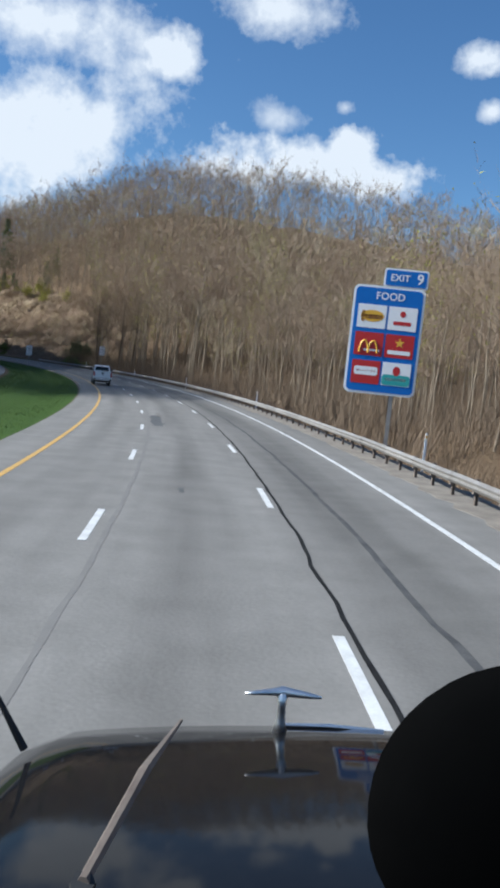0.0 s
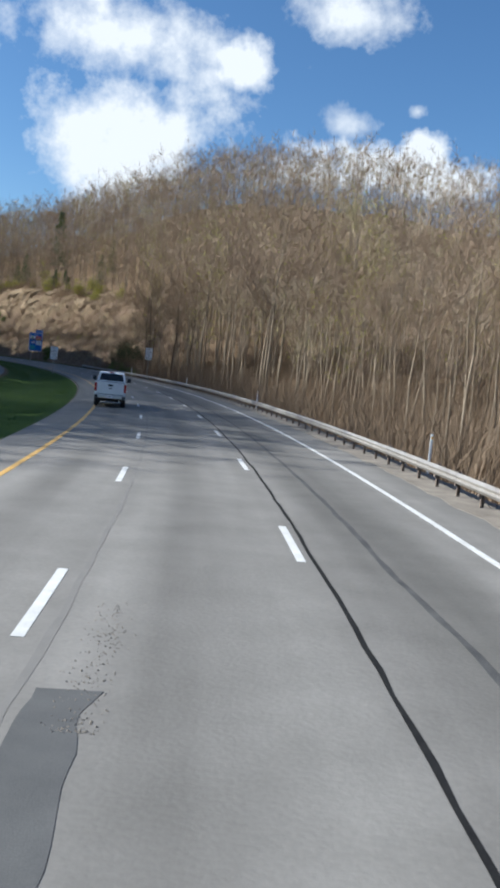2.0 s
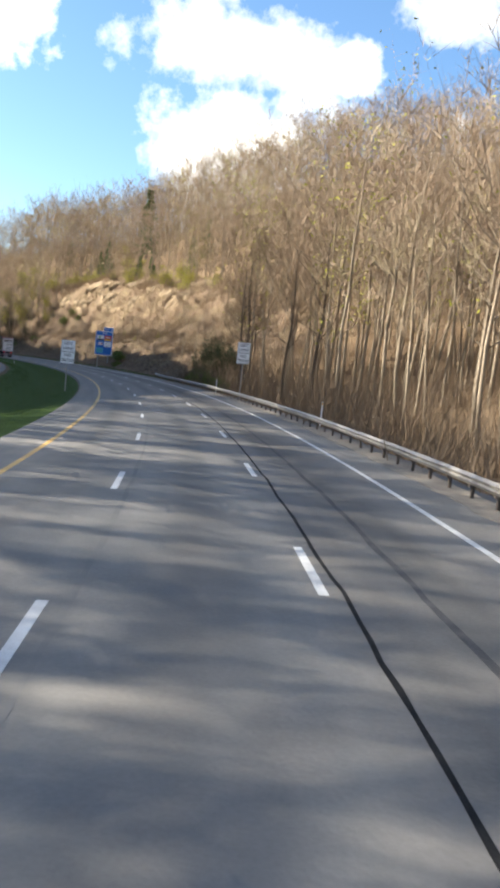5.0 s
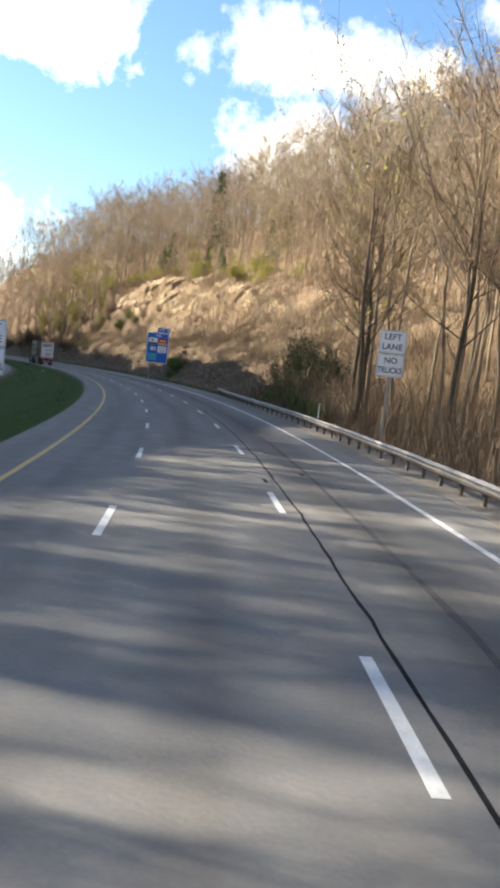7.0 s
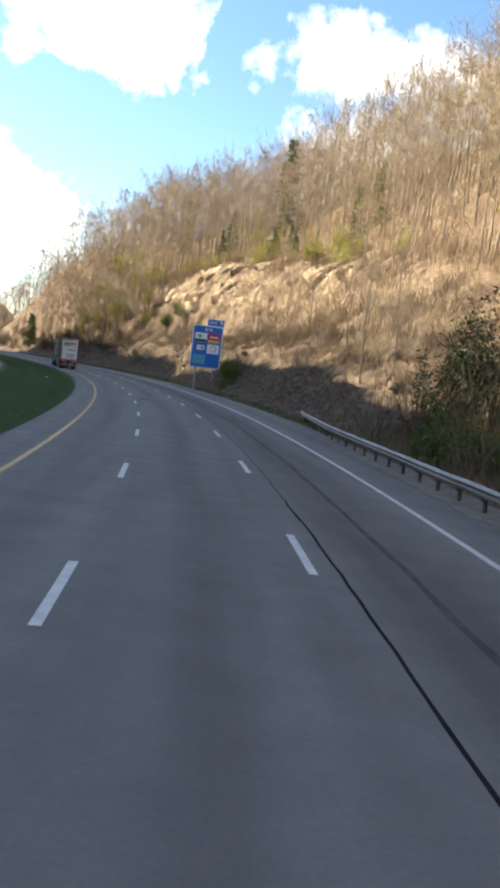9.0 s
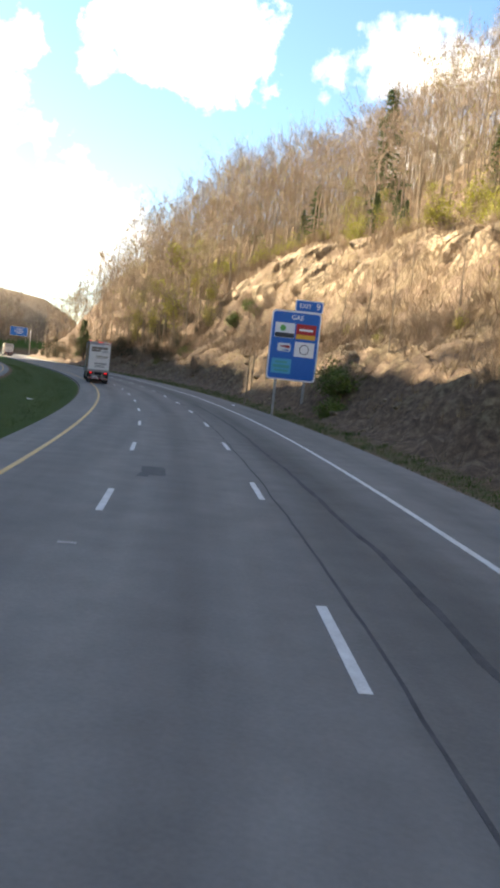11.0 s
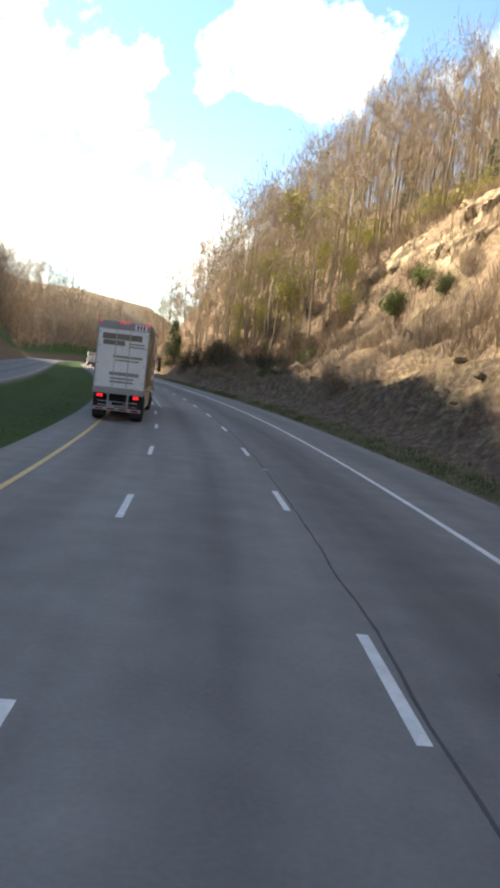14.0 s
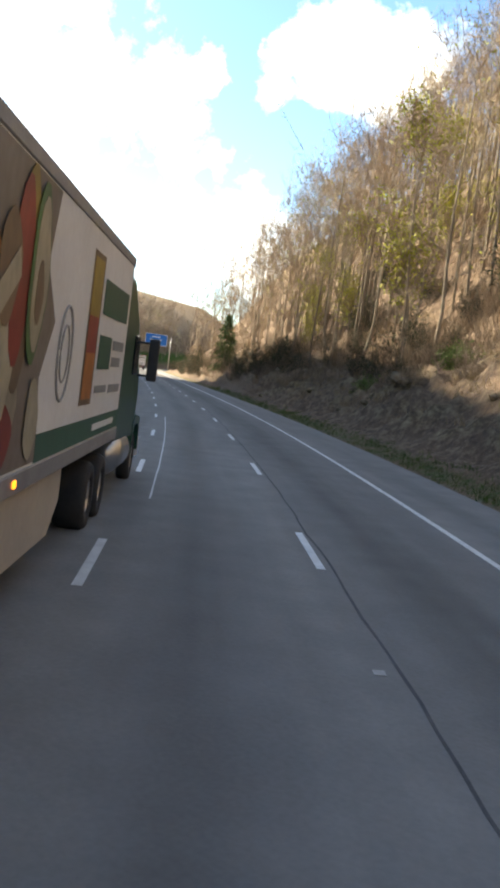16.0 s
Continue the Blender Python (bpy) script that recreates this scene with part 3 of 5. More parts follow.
def build_road():
    road = tagged(ribbon("road", -120, 900, -6.4, 8.4, -0.3, 0.0, ASPHALT, uv=True), "worn grey three-lane asphalt carriageway with darker wheel bands", "road", kind="structure")
    far = tagged(ribbon("road_far_side", -120, 900, -27.0, -15.0, -0.3, 0.02, ASPHALT_FAR, uv=True), "pale grey opposite carriageway beyond the grass median", "road", kind="structure")
    for c, w, mat, name in ((5.46, 0.16, WHITE_PAINT, "edge_line"), (-4.72, 0.16, YELLOW_PAINT, "yellow_line")):
        ribbon(name, -60, 820, c - w / 2, c + w / 2, 0.001, 0.005, mat, parent=road)
    ribbon("edge_line", -60, 820, -15.9, -15.74, 0.021, 0.026, YELLOW_PAINT, parent=far)
    for c, first in ((1.83, 6.59), (-1.83, 13.77)):
        s = first - 12.19 * 2
        while s < 640:
            ribbon("lane_dash", s, s + 3.05, c - 0.075, c + 0.075, 0.001, 0.006, WHITE_PAINT, step=1.6, parent=road)
            s += 12.19 / (1 + 0.002 * c)
    for c, w, a, b in ((2.02, 0.07, -10, 142), (2.02, 0.055, 142, 208), (2.02, 0.05, 208, 262), (2.02, 0.04, 262, 400), (3.25, 0.12, -10, 300)):
        ribbon("tar_seam", a, b, c - w / 2, c + w / 2, 0.001, 0.004, SEALED if c > 3 or a > 200 else TAR, step=0.7, waver=0.07, parent=road, drift=((0, 0), (60, 0.05), (140, 0.09), (185, 0.27), (240, 0.24), (262, 0), (300, 0)))
    ribbon("tar_seam", -10, 150, -1.56, -1.46, 0.001, 0.003, FAINT, step=0.7, waver=0.05, parent=road)
    for s, c, ln, w in ((20.0, -0.24, 0.7, 0.1), (41.2, -1.08, 8.0, 0.62), (42.1, -0.68, 0.35, 0.16), (43.2, -0.65, 0.4, 0.16), (252.4, -0.98, 1.9, 0.62), (252.0, -1.28, 0.9, 0.3)):
        ribbon("patch", s, s + ln, c - w / 2, c + w / 2, 0.001, 0.005, PATCH, step=0.25, waver=0.16, parent=road)
    ribbon("gravel_verge", -60, 232, 6.95, 8.42, 0.001, 0.012, GRAVEL, step=0.8, waver=0.1, parent=road)
    rng = np.random.default_rng(12)
    chips = []
    for _ in range(300):
        s, c = 48.3 + 3.8 * rng.random() ** 1.4, -0.9 + rng.normal(0, 0.13)
        p, r = np.array(on_road(s, c, 0.004)), rng.uniform(0.006, 0.015)
        top = p + np.array([0, 0, r])
        ring = [p + r * np.array([math.cos(a), math.sin(a), 0]) for a in rng.uniform(0, 6.28) + np.array([0, 2.1, 4.2])]
        chips += [(ring[k], ring[(k + 1) % 3], top) for k in range(3)]
    tagged(flat_set("loose_chippings", np.array(chips), GRAVEL), "loose stone chippings beside a worn asphalt patch", "gravel", kind="stuff")
    for s, c, ln, w, mat in ((169.2, 1.93, 0.75, 0.13, TAR), (171.4, 3.3, 0.4, 0.16, TAR), (293.8, 2.0, 0.3, 0.22, PALE), (341.8, 1.78, 0.16, 0.12, PALE), (318.0, 2.02, 0.25, 0.2, PALE), (243.0, -2.03, 0.16, 0.3, PALE)):
        ribbon("patch", s, s + ln, c - w / 2, c + w / 2, 0.005, 0.009, mat, step=0.08, waver=0.05, parent=road)
    ribbon("patch", 352, 382, -1.32, -1.28, 0.001, 0.004, WHITE_PAINT, step=0.7, waver=0.03, parent=road)
    return road


build_ground()
ROAD = build_road()


# ---------------------------------------------------------------- trees
def sticks(starts, ends, r0, r1, sides):
    """Tapered sticks between many pairs of points: corners and triangles."""
    starts, ends = np.asarray(starts, float), np.asarray(ends, float)
    n = len(starts)
    d = ends - starts
    d /= np.maximum(np.linalg.norm(d, axis=1, keepdims=True), 1e-6)
    ref = np.where(np.abs(d[:, 2:3]) > 0.9, [[1.0, 0, 0]], [[0, 0, 1.0]])
    u = np.cross(d, ref)
    u /= np.linalg.norm(u, axis=1, keepdims=True)
    v = np.cross(d, u)
    a = 2 * np.pi * np.arange(sides) / sides
    ring = u[:, None, :] * np.cos(a)[None, :, None] + v[:, None, :] * np.sin(a)[None, :, None]
    r0, r1 = np.broadcast_to(r0, n)[:, None, None], np.broadcast_to(r1, n)[:, None, None]
    verts = np.concatenate([starts[:, None] + ring * r0, ends[:, None] + ring * r1], 1).reshape(-1, 3)
    k = np.arange(sides)
    k2 = (k + 1) % sides
    one = np.concatenate([np.stack([k, k2, k2 + sides], 1), np.stack([k, k2 + sides, k + sides], 1)])
    faces = (one[None] + (np.arange(n) * 2 * sides)[:, None, None]).reshape(-1, 3)
    return verts, faces


def blades(starts, ends, width, rng):
    """Thin flat twigs: one pointed triangle each."""
    starts, ends = np.asarray(starts, float), np.asarray(ends, float)
    side = np.cross(ends - starts, rng.normal(size=starts.shape))
    side /= np.maximum(np.linalg.norm(side, axis=1, keepdims=True), 1e-6)
    w = np.broadcast_to(width, len(starts))[:, None]
    verts = np.stack([starts - side * w / 2, starts + side * w / 2, ends], 1).reshape(-1, 3)
    return verts, np.arange(len(verts)).reshape(-1, 3)


def joined(pieces):
    verts, faces, mats, base = [], [], [], 0
    for (v, f), m in pieces:
        verts.append(v), faces.append(f + base), mats.append(np.full(len(f), m))
        base += len(v)
    return np.concatenate(verts), np.concatenate(faces), np.concatenate(mats)


def bare_tree(seed, high, limbs, subs, twigs, budding=0.0, wide=0.22, crown_from=0.38, thick=0.008, twig_wide=0.026, twig_long=(0.5, 1.35), leaf=0.14, leaves=1):
    """A leafless tree of the given height: trunk (material 0), twigs (1) and opening leaves (2)."""
    rng = np.random.default_rng(seed)
    lean = rng.normal(0, 0.028, 2)
    count = 7 if twig_wide < 0.08 else 4
    levels = np.linspace(0, 1, count)
    bend = np.cumsum(rng.normal(0, 0.009, (count, 2)), 0) * high
    axis = np.c_[levels[:, None] * lean * high + bend - bend[0], levels * high]
    radius = high * thick * 0.8 * (1 - levels) ** 0.8 + 0.015
    pieces = []
    for i in range(count - 1):
        v, f = sticks(axis[i:i + 1], axis[i + 1:i + 2], radius[i], radius[i + 1], 6 if subs > 4 else 4 if subs > 3 else 3)
        pieces.append(((v, f), 0))
    def on_axis(h):
        return np.stack([np.interp(h, levels, axis[:, k]) for k in range(3)], -1)
    h = np.sort(rng.uniform(crown_from, 0.98, limbs))
    az = rng.uniform(0, 2 * np.pi, limbs)
    reach = high * wide * (1.05 - np.abs(h - 0.62) * 1.2) * rng.uniform(0.5, 1.15, limbs)
    rise = rng.uniform(0.5, 1.5, limbs)
    a = on_axis(h)
    tip = a + np.stack([np.cos(az) * reach, np.sin(az) * reach, reach * rise], -1)
    mid = (a + tip) / 2 + rng.normal(0, 0.06, (limbs, 3)) * reach[:, None] - np.array([0, 0, 0.08]) * reach[:, None]
    thick_limb = np.interp(h, levels, radius) * 0.36
    if subs > 3:
        pieces.append((sticks(a, mid, thick_limb, thick_limb * 0.65, 3), 0))
        pieces.append((sticks(mid, tip, thick_limb * 0.65, 0.012, 3), 0))
    else:
        pieces.append((blades(a, mid, thick_limb * 2, rng), 0))
        pieces.append((blades(mid + (a - mid) * 0.3, tip, thick_limb * 1.6, rng), 0))
    f = rng.uniform(0.25, 1.0, (limbs, subs))
    root = np.where(f[..., None] < 0.5, a[:, None] + (mid - a)[:, None] * f[..., None] * 2, mid[:, None] + (tip - mid)[:, None] * (f[..., None] * 2 - 1)).reshape(-1, 3)
    rr = np.repeat(reach, subs)
    out = rng.normal(0, 0.55, (limbs * subs, 3)) + np.array([0, 0, 0.6]) + np.repeat((tip - a) / reach[:, None], subs, 0) * 0.5
    end = root + out * (rr * rng.uniform(0.25, 0.6, limbs * subs))[:, None]
    pieces.append((blades(root, end, 0.03 + 0.5 * twig_wide, rng), 1))
    f = rng.uniform(0.1, 1.0, (len(root), twigs))
    troot = (root[:, None] + (end - root)[:, None] * f[..., None]).reshape(-1, 3)
    tend = troot + (rng.normal(0, 0.46, troot.shape) + np.array([0, 0, 0.5])) * rng.uniform(*twig_long, len(troot))[:, None]
    pieces.append((blades(troot, tend, twig_wide, rng), 1))
    if budding:
        pick = rng.random(len(tend)) < budding
        c = np.repeat(tend[pick], leaves, 0)
        c = c + rng.normal(0, 0.16 * (leaves - 1), c.shape)
        pieces.append((blades(c, c + rng.normal(0, leaf, c.shape), leaf, rng), 2))
    return joined(pieces)


def conifer(seed, high, wide=0.2, whorls=16):
    rng = np.random.default_rng(seed)
    pieces = [(sticks([[0, 0, 0]], [[0.05, 0, high]], high * 0.014, 0.015, 6), 0)]
    starts, ends = [], []
    for i in range(whorls):
        t = 0.1 + 0.88 * i / whorls
        for _ in range(7):
            az = rng.uniform(0, 2 * np.pi)
            ln = high * wide * (1.02 - t) * rng.uniform(0.65, 1.2) + 0.15
            starts.append((0, 0, high * t))
            ends.append((math.cos(az) * ln, math.sin(az) * ln, high * t - ln * rng.uniform(-0.1, 0.45)))
    starts, ends = np.array(starts), np.array(ends)
    pieces.append((sticks(starts, ends, 0.03, 0.008, 3), 0))
    k = 26
    f = rng.uniform(0.12, 1.0, (len(starts), k, 1))
    c = (starts[:, None] + (ends - starts)[:, None] * f).reshape(-1, 3)
    out = np.repeat((ends - starts), k, 0)
    out /= np.linalg.norm(out, axis=1, keepdims=True)
    e = c + out * 0.28 + rng.normal(0, 0.24, c.shape) + np.array([0, 0, -0.06])
    pieces.append((blades(c, e, 0.13, rng), 2))
    return joined(pieces)


def shrub(seed, wide, high, leaves, twigs=60):
    rng = np.random.default_rng(seed)
    n = 22
    az, r = rng.uniform(0, 2 * np.pi, n), np.sqrt(rng.random(n)) * wide / 2
    end = np.stack([np.cos(az) * r, np.sin(az) * r, high * (1 - (r / wide * 2) ** 2 * 0.55) * rng.uniform(0.6, 1.05, n)], -1)
    start = end * np.array([0.15, 0.15, 0.0])
    pieces = [(sticks(start, end, 0.025, 0.008, 3), 0)]
    f = rng.uniform(0.25, 1.0, (n, twigs))
    troot = (start[:, None] + (end - start)[:, None] * f[..., None]).reshape(-1, 3)
    tend = troot + rng.normal(0, 0.3, troot.shape) + np.array([0, 0, 0.12])
    pieces.append((blades(troot, tend, 0.02, rng), 1))
    if leaves:
        pick = rng.random(len(tend)) < leaves
        c = np.repeat(tend[pick], 3, 0) + rng.normal(0, 0.12, (3 * pick.sum(), 3))
        pieces.append((blades(c, c + rng.normal(0, 0.13, c.shape), 0.12, rng), 2))
    return joined(pieces)


NEAR = [bare_tree(11 + i, 18.0, 20, 6, 12, (0, 0, 0.0, 0.18, 0, 0.4)[i], wide=(0.26, 0.21, 0.3, 0.26, 0.2, 0.27)[i], crown_from=(0.32, 0.42, 0.28, 0.3, 0.5, 0.2)[i], thick=0.0095) for i in range(6)]
MID = [bare_tree(41 + i, 18.0, 11, 5, 10, (0, 0, 0.05, 0.3, 0)[i], wide=(0.26, 0.22, 0.25, 0.26, 0.2)[i], crown_from=(0.16, 0.34, 0.12, 0.2, 0.42)[i], twig_wide=0.036, twig_long=(0.6, 1.8)) for i in range(5)]
FAR = [bare_tree(61 + i, 18.0, 9, 3, 9, (0, 0, 0.06, 0.3)[i], wide=(0.27, 0.23, 0.26, 0.26)[i], crown_from=0.1, twig_wide=0.078, twig_long=(0.7, 2.1)) for i in range(4)]
TREE_MATS = (BARK, TWIG, BUD)


def split_tree(name, data, mats):
    """Meshes of a tree's trunk and crown."""
    v, f, m = data
    halves = []
    for key, pick in (("trunk", m == 0), ("crown", m > 0)):
        used, back = np.unique(f[pick], return_inverse=True)
        halves.append(shared_set(key, v[used], back.reshape(-1, 3), mats, m[pick]))
    return halves


def plant(name, meshes, s, c, size, turn, label, category, group=""):
    z = height_at(s, c)
    th = thing(name, Matrix.Translation(on_road(s, c, z - 0.15)) @ pose(0, 0, 0, 0, 0, turn) @ Matrix.Scale(size, 4), label, category, group)
    for key, me in zip(("trunk", "crown"), meshes):
        ob = new(key, me)
        ob.parent = th
    return th


def merged(name, items, mats, label, category):
    """One mesh of many scattered plants; items are (data, place, scale, turn)."""
    verts, faces, fm, base = [], [], [], 0
    for (v, f, m), p, size, turn in items:
        cs, sn = math.cos(turn), math.sin(turn)
        w = np.stack([v[:, 0] * cs - v[:, 1] * sn, v[:, 0] * sn + v[:, 1] * cs, v[:, 2]], -1) * size + np.array(p)
        verts.append(w), faces.append(f + base), fm.append(m)
        base += len(v)
    me = shared_set(name, np.concatenate(verts), np.concatenate(faces), mats, np.concatenate(fm))
    return tagged(new(name, me), label, category, kind="stuff")


def build_forest():
    rng = np.random.default_rng(5)
    near_meshes = [split_tree("tree", d, TREE_MATS) for d in NEAR]
    near, far = 0, []
    # right-hand slope: stand after stand, thinner on the cut bank
    s = 28.0
    while s < 800:
        c = 12.0
        while c < 260:
            gap = 4.2 + max(0, c - 40) * 0.03 + max(0, s - 500) * 0.012
            ss, cc = s + rng.uniform(-2, 2), c + rng.uniform(-1.6, 1.6)
            c += gap * rng.uniform(0.75, 1.25)
            bank = 215 < ss < 398
            if ss < 165 and cc < 19 + 4 * noise.noise(Vector((ss / 9, 0, 0))):
                continue
            if 165 <= ss <= 215 and cc < 14:
                continue
            if bank and cc < 35 and rng.random() > (0.08 if 278 < ss < 390 else 0.2):
                continue
            if 398 <= ss and cc < 17:
                continue
            if bank and cc < 15:
                continue
            size = rng.uniform(0.85, 1.4) * (0.66 if ss < 150 and cc < 60 else 1.0) * (0.55 if bank and cc < 36 else 1.0) * (0.8 if bank and cc < 50 else 1.0)
            thin_out = rng.random() < (0.4 if ss > 520 else 0.2 if cc > 100 and ss < 300 else 0.0)
            hidden = thin_out or cc > 205 or (cc > 190 and ss < 150) or (cc > 135 and ss > 300 and rng.random() < 0.55)
            if near < 290 and cc < 46 and 50 < ss < 460:
                k = rng.integers(6) if rng.random() < 0.55 else rng.choice([0, 1, 2, 4])
                plant("tree", near_meshes[k], ss, cc, size, rng.uniform(0, 360), ("tall bare tree on the wooded slope", "bare tree with a slim pale trunk on the slope", "spreading bare tree on the wooded slope", "tree with yellow-green opening buds on the slope", "tall bare tree with a high crown on the slope", "young tree with yellow-green spring leaves on the slope")[k], "tree", "trees on the slope")
                near += 1
            elif not hidden:
                far.append((FAR[rng.integers(4)] if cc > 62 or ss > 500 else MID[rng.integers(5)], on_road(ss, cc, height_at(ss, cc) - 0.2), size, rng.uniform(0, 6.28)))
        s += 4.7 + max(0, s - 420) * 0.012
    merged("woods", far, TREE_MATS, "bare brown woods covering the hillside above the road", "woods")
    # left-hand slope across the other carriageway
    left = []
    for k in range(2390):
        ss, cc = rng.uniform(60, 660) if k < 1500 else rng.uniform(620, 860), -(31 + (110 if k < 1500 else 80) * rng.random() ** 1.5)
        if k >= 2150:
            ss, cc = rng.uniform(82, 250), -rng.uniform(31, 64)
        if cc < -112 or ss < 66 + (-cc - 31) * 0.15 or (ss < 84 and rng.random() > 0.6):
            continue
        left.append((FAR[rng.integers(4)], on_road(ss, cc, height_at(ss, cc) - 0.2), rng.uniform(0.75, 1.2), rng.uniform(0, 6.28)))
    merged("woods", left, TREE_MATS, "bare brown woods on the slope across the highway", "woods")
    return near


build_forest()


# ---------------------------------------------------------------- the cut bank: rock, boulders, brush
def shard(s, z, wide, tall, seed):
    """Steep splinters of rock: each cell's own step outwards, and how near its cracks are."""
    d, near = noise.voronoi(Vector(((s + 0.12 * z) / wide, z / tall, seed)))
    p = near[0]
    step = 0.5 + 0.5 * noise.cell(Vector((p.x * 7.3 + 11, p.y * 5.1 + seed, p.z * 3.7)))
    return step, min(1.0, (d[1] - d[0]) * 3.5)


def build_rock_face():
    steps, levels = np.arange(286, 412, 0.4), np.linspace(0, 1, 40)
    verts = []
    for s in steps:
        s = float(s)
        low = 14.0 + 3.4 * noise.noise(Vector((s / 11, 3, 0)))
        high = 28.5 + 3.0 * noise.noise(Vector((s / 17, 9, 0))) + 1.8 * noise.noise(Vector((s / 4.5, 2, 0)))
        fade = min(1.0, (s - 286) / 20, (412 - s) / 26)
        high = low + (high - low) * max(0.12, fade)
        cs = np.linspace(18, 46, 57)
        hs = np.maximum.accumulate([height_at(s, float(c)) for c in cs])
        for u in levels:
            z = low + (high - low) * u
            c = float(np.interp(z, hs + np.arange(57) * 1e-4, cs))
            a, ca = shard(s, z, 2.4, 8.0, 1)
            b, cb = shard(s, z, 1.0, 3.4, 5)
            out = 1.6 * a * (0.35 + 0.65 * ca) + 0.8 * b * (0.3 + 0.7 * cb) + 0.5 * noise.noise(Vector((s / 3.5, z / 6, 2)))
            patch = noise.noise(Vector((s / 10, z / 6, 4))) + 0.5 * noise.noise(Vector((s / 3, z / 4, 8)))
            ends = min(1.0, u * 3, (1 - u) * 2.5, max(0.0, 0.45 + 2.4 * patch))
            verts.append(on_road(s, c - (0.1 + out * (0.4 + 0.6 * fade)) * ends + 0.8 * (1 - ends), z))
    w = len(levels)
    faces = [(i * w + k, (i + 1) * w + k, (i + 1) * w + k + 1, i * w + k + 1) for i in range(len(steps) - 1) for k in range(w - 1)]
    tagged(new("rock_face", make_mesh("rock_face", verts, faces, ROCK)), "broken tan sandstone outcrop high on the road cut", "rock face", kind="structure")


def boulder_mesh(seed):
    rng = np.random.default_rng(seed)
    bm = bmesh.new()
    bmesh.ops.create_icosphere(bm, subdivisions=2, radius=0.5)
    planes = [Vector(rng.normal(size=3)).normalized() for _ in range(9)]
    for v in bm.verts:
        for p in planes:
            d = v.co.dot(p) - 0.36
            if d > 0:
                v.co -= p * d * 0.9
        v.co.z *= 0.7
    me = bpy.data.meshes.new("boulder")
    bm.to_mesh(me)
    bm.free()
    me.materials.append(ROCK)
    return me


def build_boulders():
    rng = np.random.default_rng(8)
    meshes = [boulder_mesh(60 + i) for i in range(6)]
    for i in range(90):
        s, c = rng.uniform(236, 450), 9.6 + rng.gamma(2.0, 3.2)
        if c > 30:
            continue
        size = min(0.6 if c < 12.5 else 1.4, 0.3 + rng.gamma(1.6, 0.28))
        ob = new("boulder", meshes[i % 6])
        ob.matrix_world = Matrix.Translation(on_road(s, c, height_at(s, c) + 0.1 * size)) @ pose(0, 0, 0, *rng.uniform(-25, 25, 2), rng.uniform(0, 360)) @ Matrix.Diagonal((size * 1.3, size, size, 1))
        tagged(ob, "weathered tan boulder lying on the earth bank", "rock", "boulders on the bank")


def tufts(name, count, s_range, c_range, blades_each, tall, wide, mat, seed, label, category, spread=0.25, keep=None):
    rng = np.random.default_rng(seed)
    starts, ends, widths = [], [], []
    for _ in range(count):
        s, c = rng.uniform(*s_range), rng.uniform(*c_range)
        if keep and not keep(s, c, rng):
            continue
        p = np.array(on_road(s, c, height_at(s, c) - 0.05))
        n = blades_each
        a = p + np.c_[rng.normal(0, spread, (n, 2)), np.zeros(n)]
        h = rng.uniform(tall * 0.4, tall, n)
        starts.append(a)
        ends.append(a + np.c_[rng.normal(0, 0.38, (n, 2)) * h[:, None], h])
        widths.append(np.full(n, wide))
    v, f = blades(np.concatenate(starts), np.concatenate(ends), np.concatenate(widths), rng)
    return tagged(flat_set(name, v.reshape(-1, 3, 3), mat), label, category, kind="stuff")


def patchy(s, c, rng):
    return noise.noise(on_road(s, c) / 5.0) + rng.uniform(-0.5, 0.5) > 0.0


def build_brush():
    tufts("dry_grass", 5600, (212, 430), (12, 42), 12, 0.8, 0.035, STRAW, 21, "straw-coloured dead grass in patches on the bank", "dry grass", 0.35, patchy)
    tufts("brushwood", 2000, (14, 235), (8.9, 30), 14, 1.2, 0.035, BRUSH, 22, "brown leafless brushwood behind the guardrail", "brush", 0.5)
    tufts("brushwood", 2600, (225, 540), (11, 40), 16, 1.5, 0.03, BRUSH, 23, "brown leafless brushwood on the cut slope", "brush", 0.55, lambda s, c, rng: patchy(s, c, rng) and (c > 19 or s > 385 or rng.random() < 0.3))
    tufts("brushwood", 5200, (238, 425), (17.0, 38), 12, 2.2, 0.055, BRUSH, 29, "tan leafless scrub hanging on the rocky slope", "brush", 0.6, lambda s, c, rng: noise.noise(on_road(s, c) / 7.0) + rng.uniform(-0.4, 0.4) > -0.05)
    tufts("undergrowth", 3600, (45, 235), (9.5, 62), 10, 5.0, 0.04, UNDER, 26, "thin bare saplings and undergrowth among the trees", "undergrowth", 0.8)
    tufts("undergrowth", 3200, (225, 600), (33, 85), 10, 5.0, 0.05, TWIG, 27, "thin bare saplings and undergrowth on the upper slope", "undergrowth", 0.8)
    tufts("undergrowth", 1500, (390, 600), (14, 34), 10, 4.0, 0.04, UNDER, 28, "thin bare saplings along the foot of the slope", "undergrowth", 0.7)
    tufts("roadside_grass", 2600, (222, 470), (8.7, 10.1), 10, 0.26, 0.03, GRASS, 24, "green grass along the edge of the shoulder", "grass", 0.2, lambda s, c, rng: patchy(s, 3, rng) or rng.random() < 0.35)
    tufts("median_grass", 9000, (20, 420), (-14.3, -6.8), 9, 0.13, 0.03, GRASS, 25, "short green mown grass of the median", "grass", 0.35)


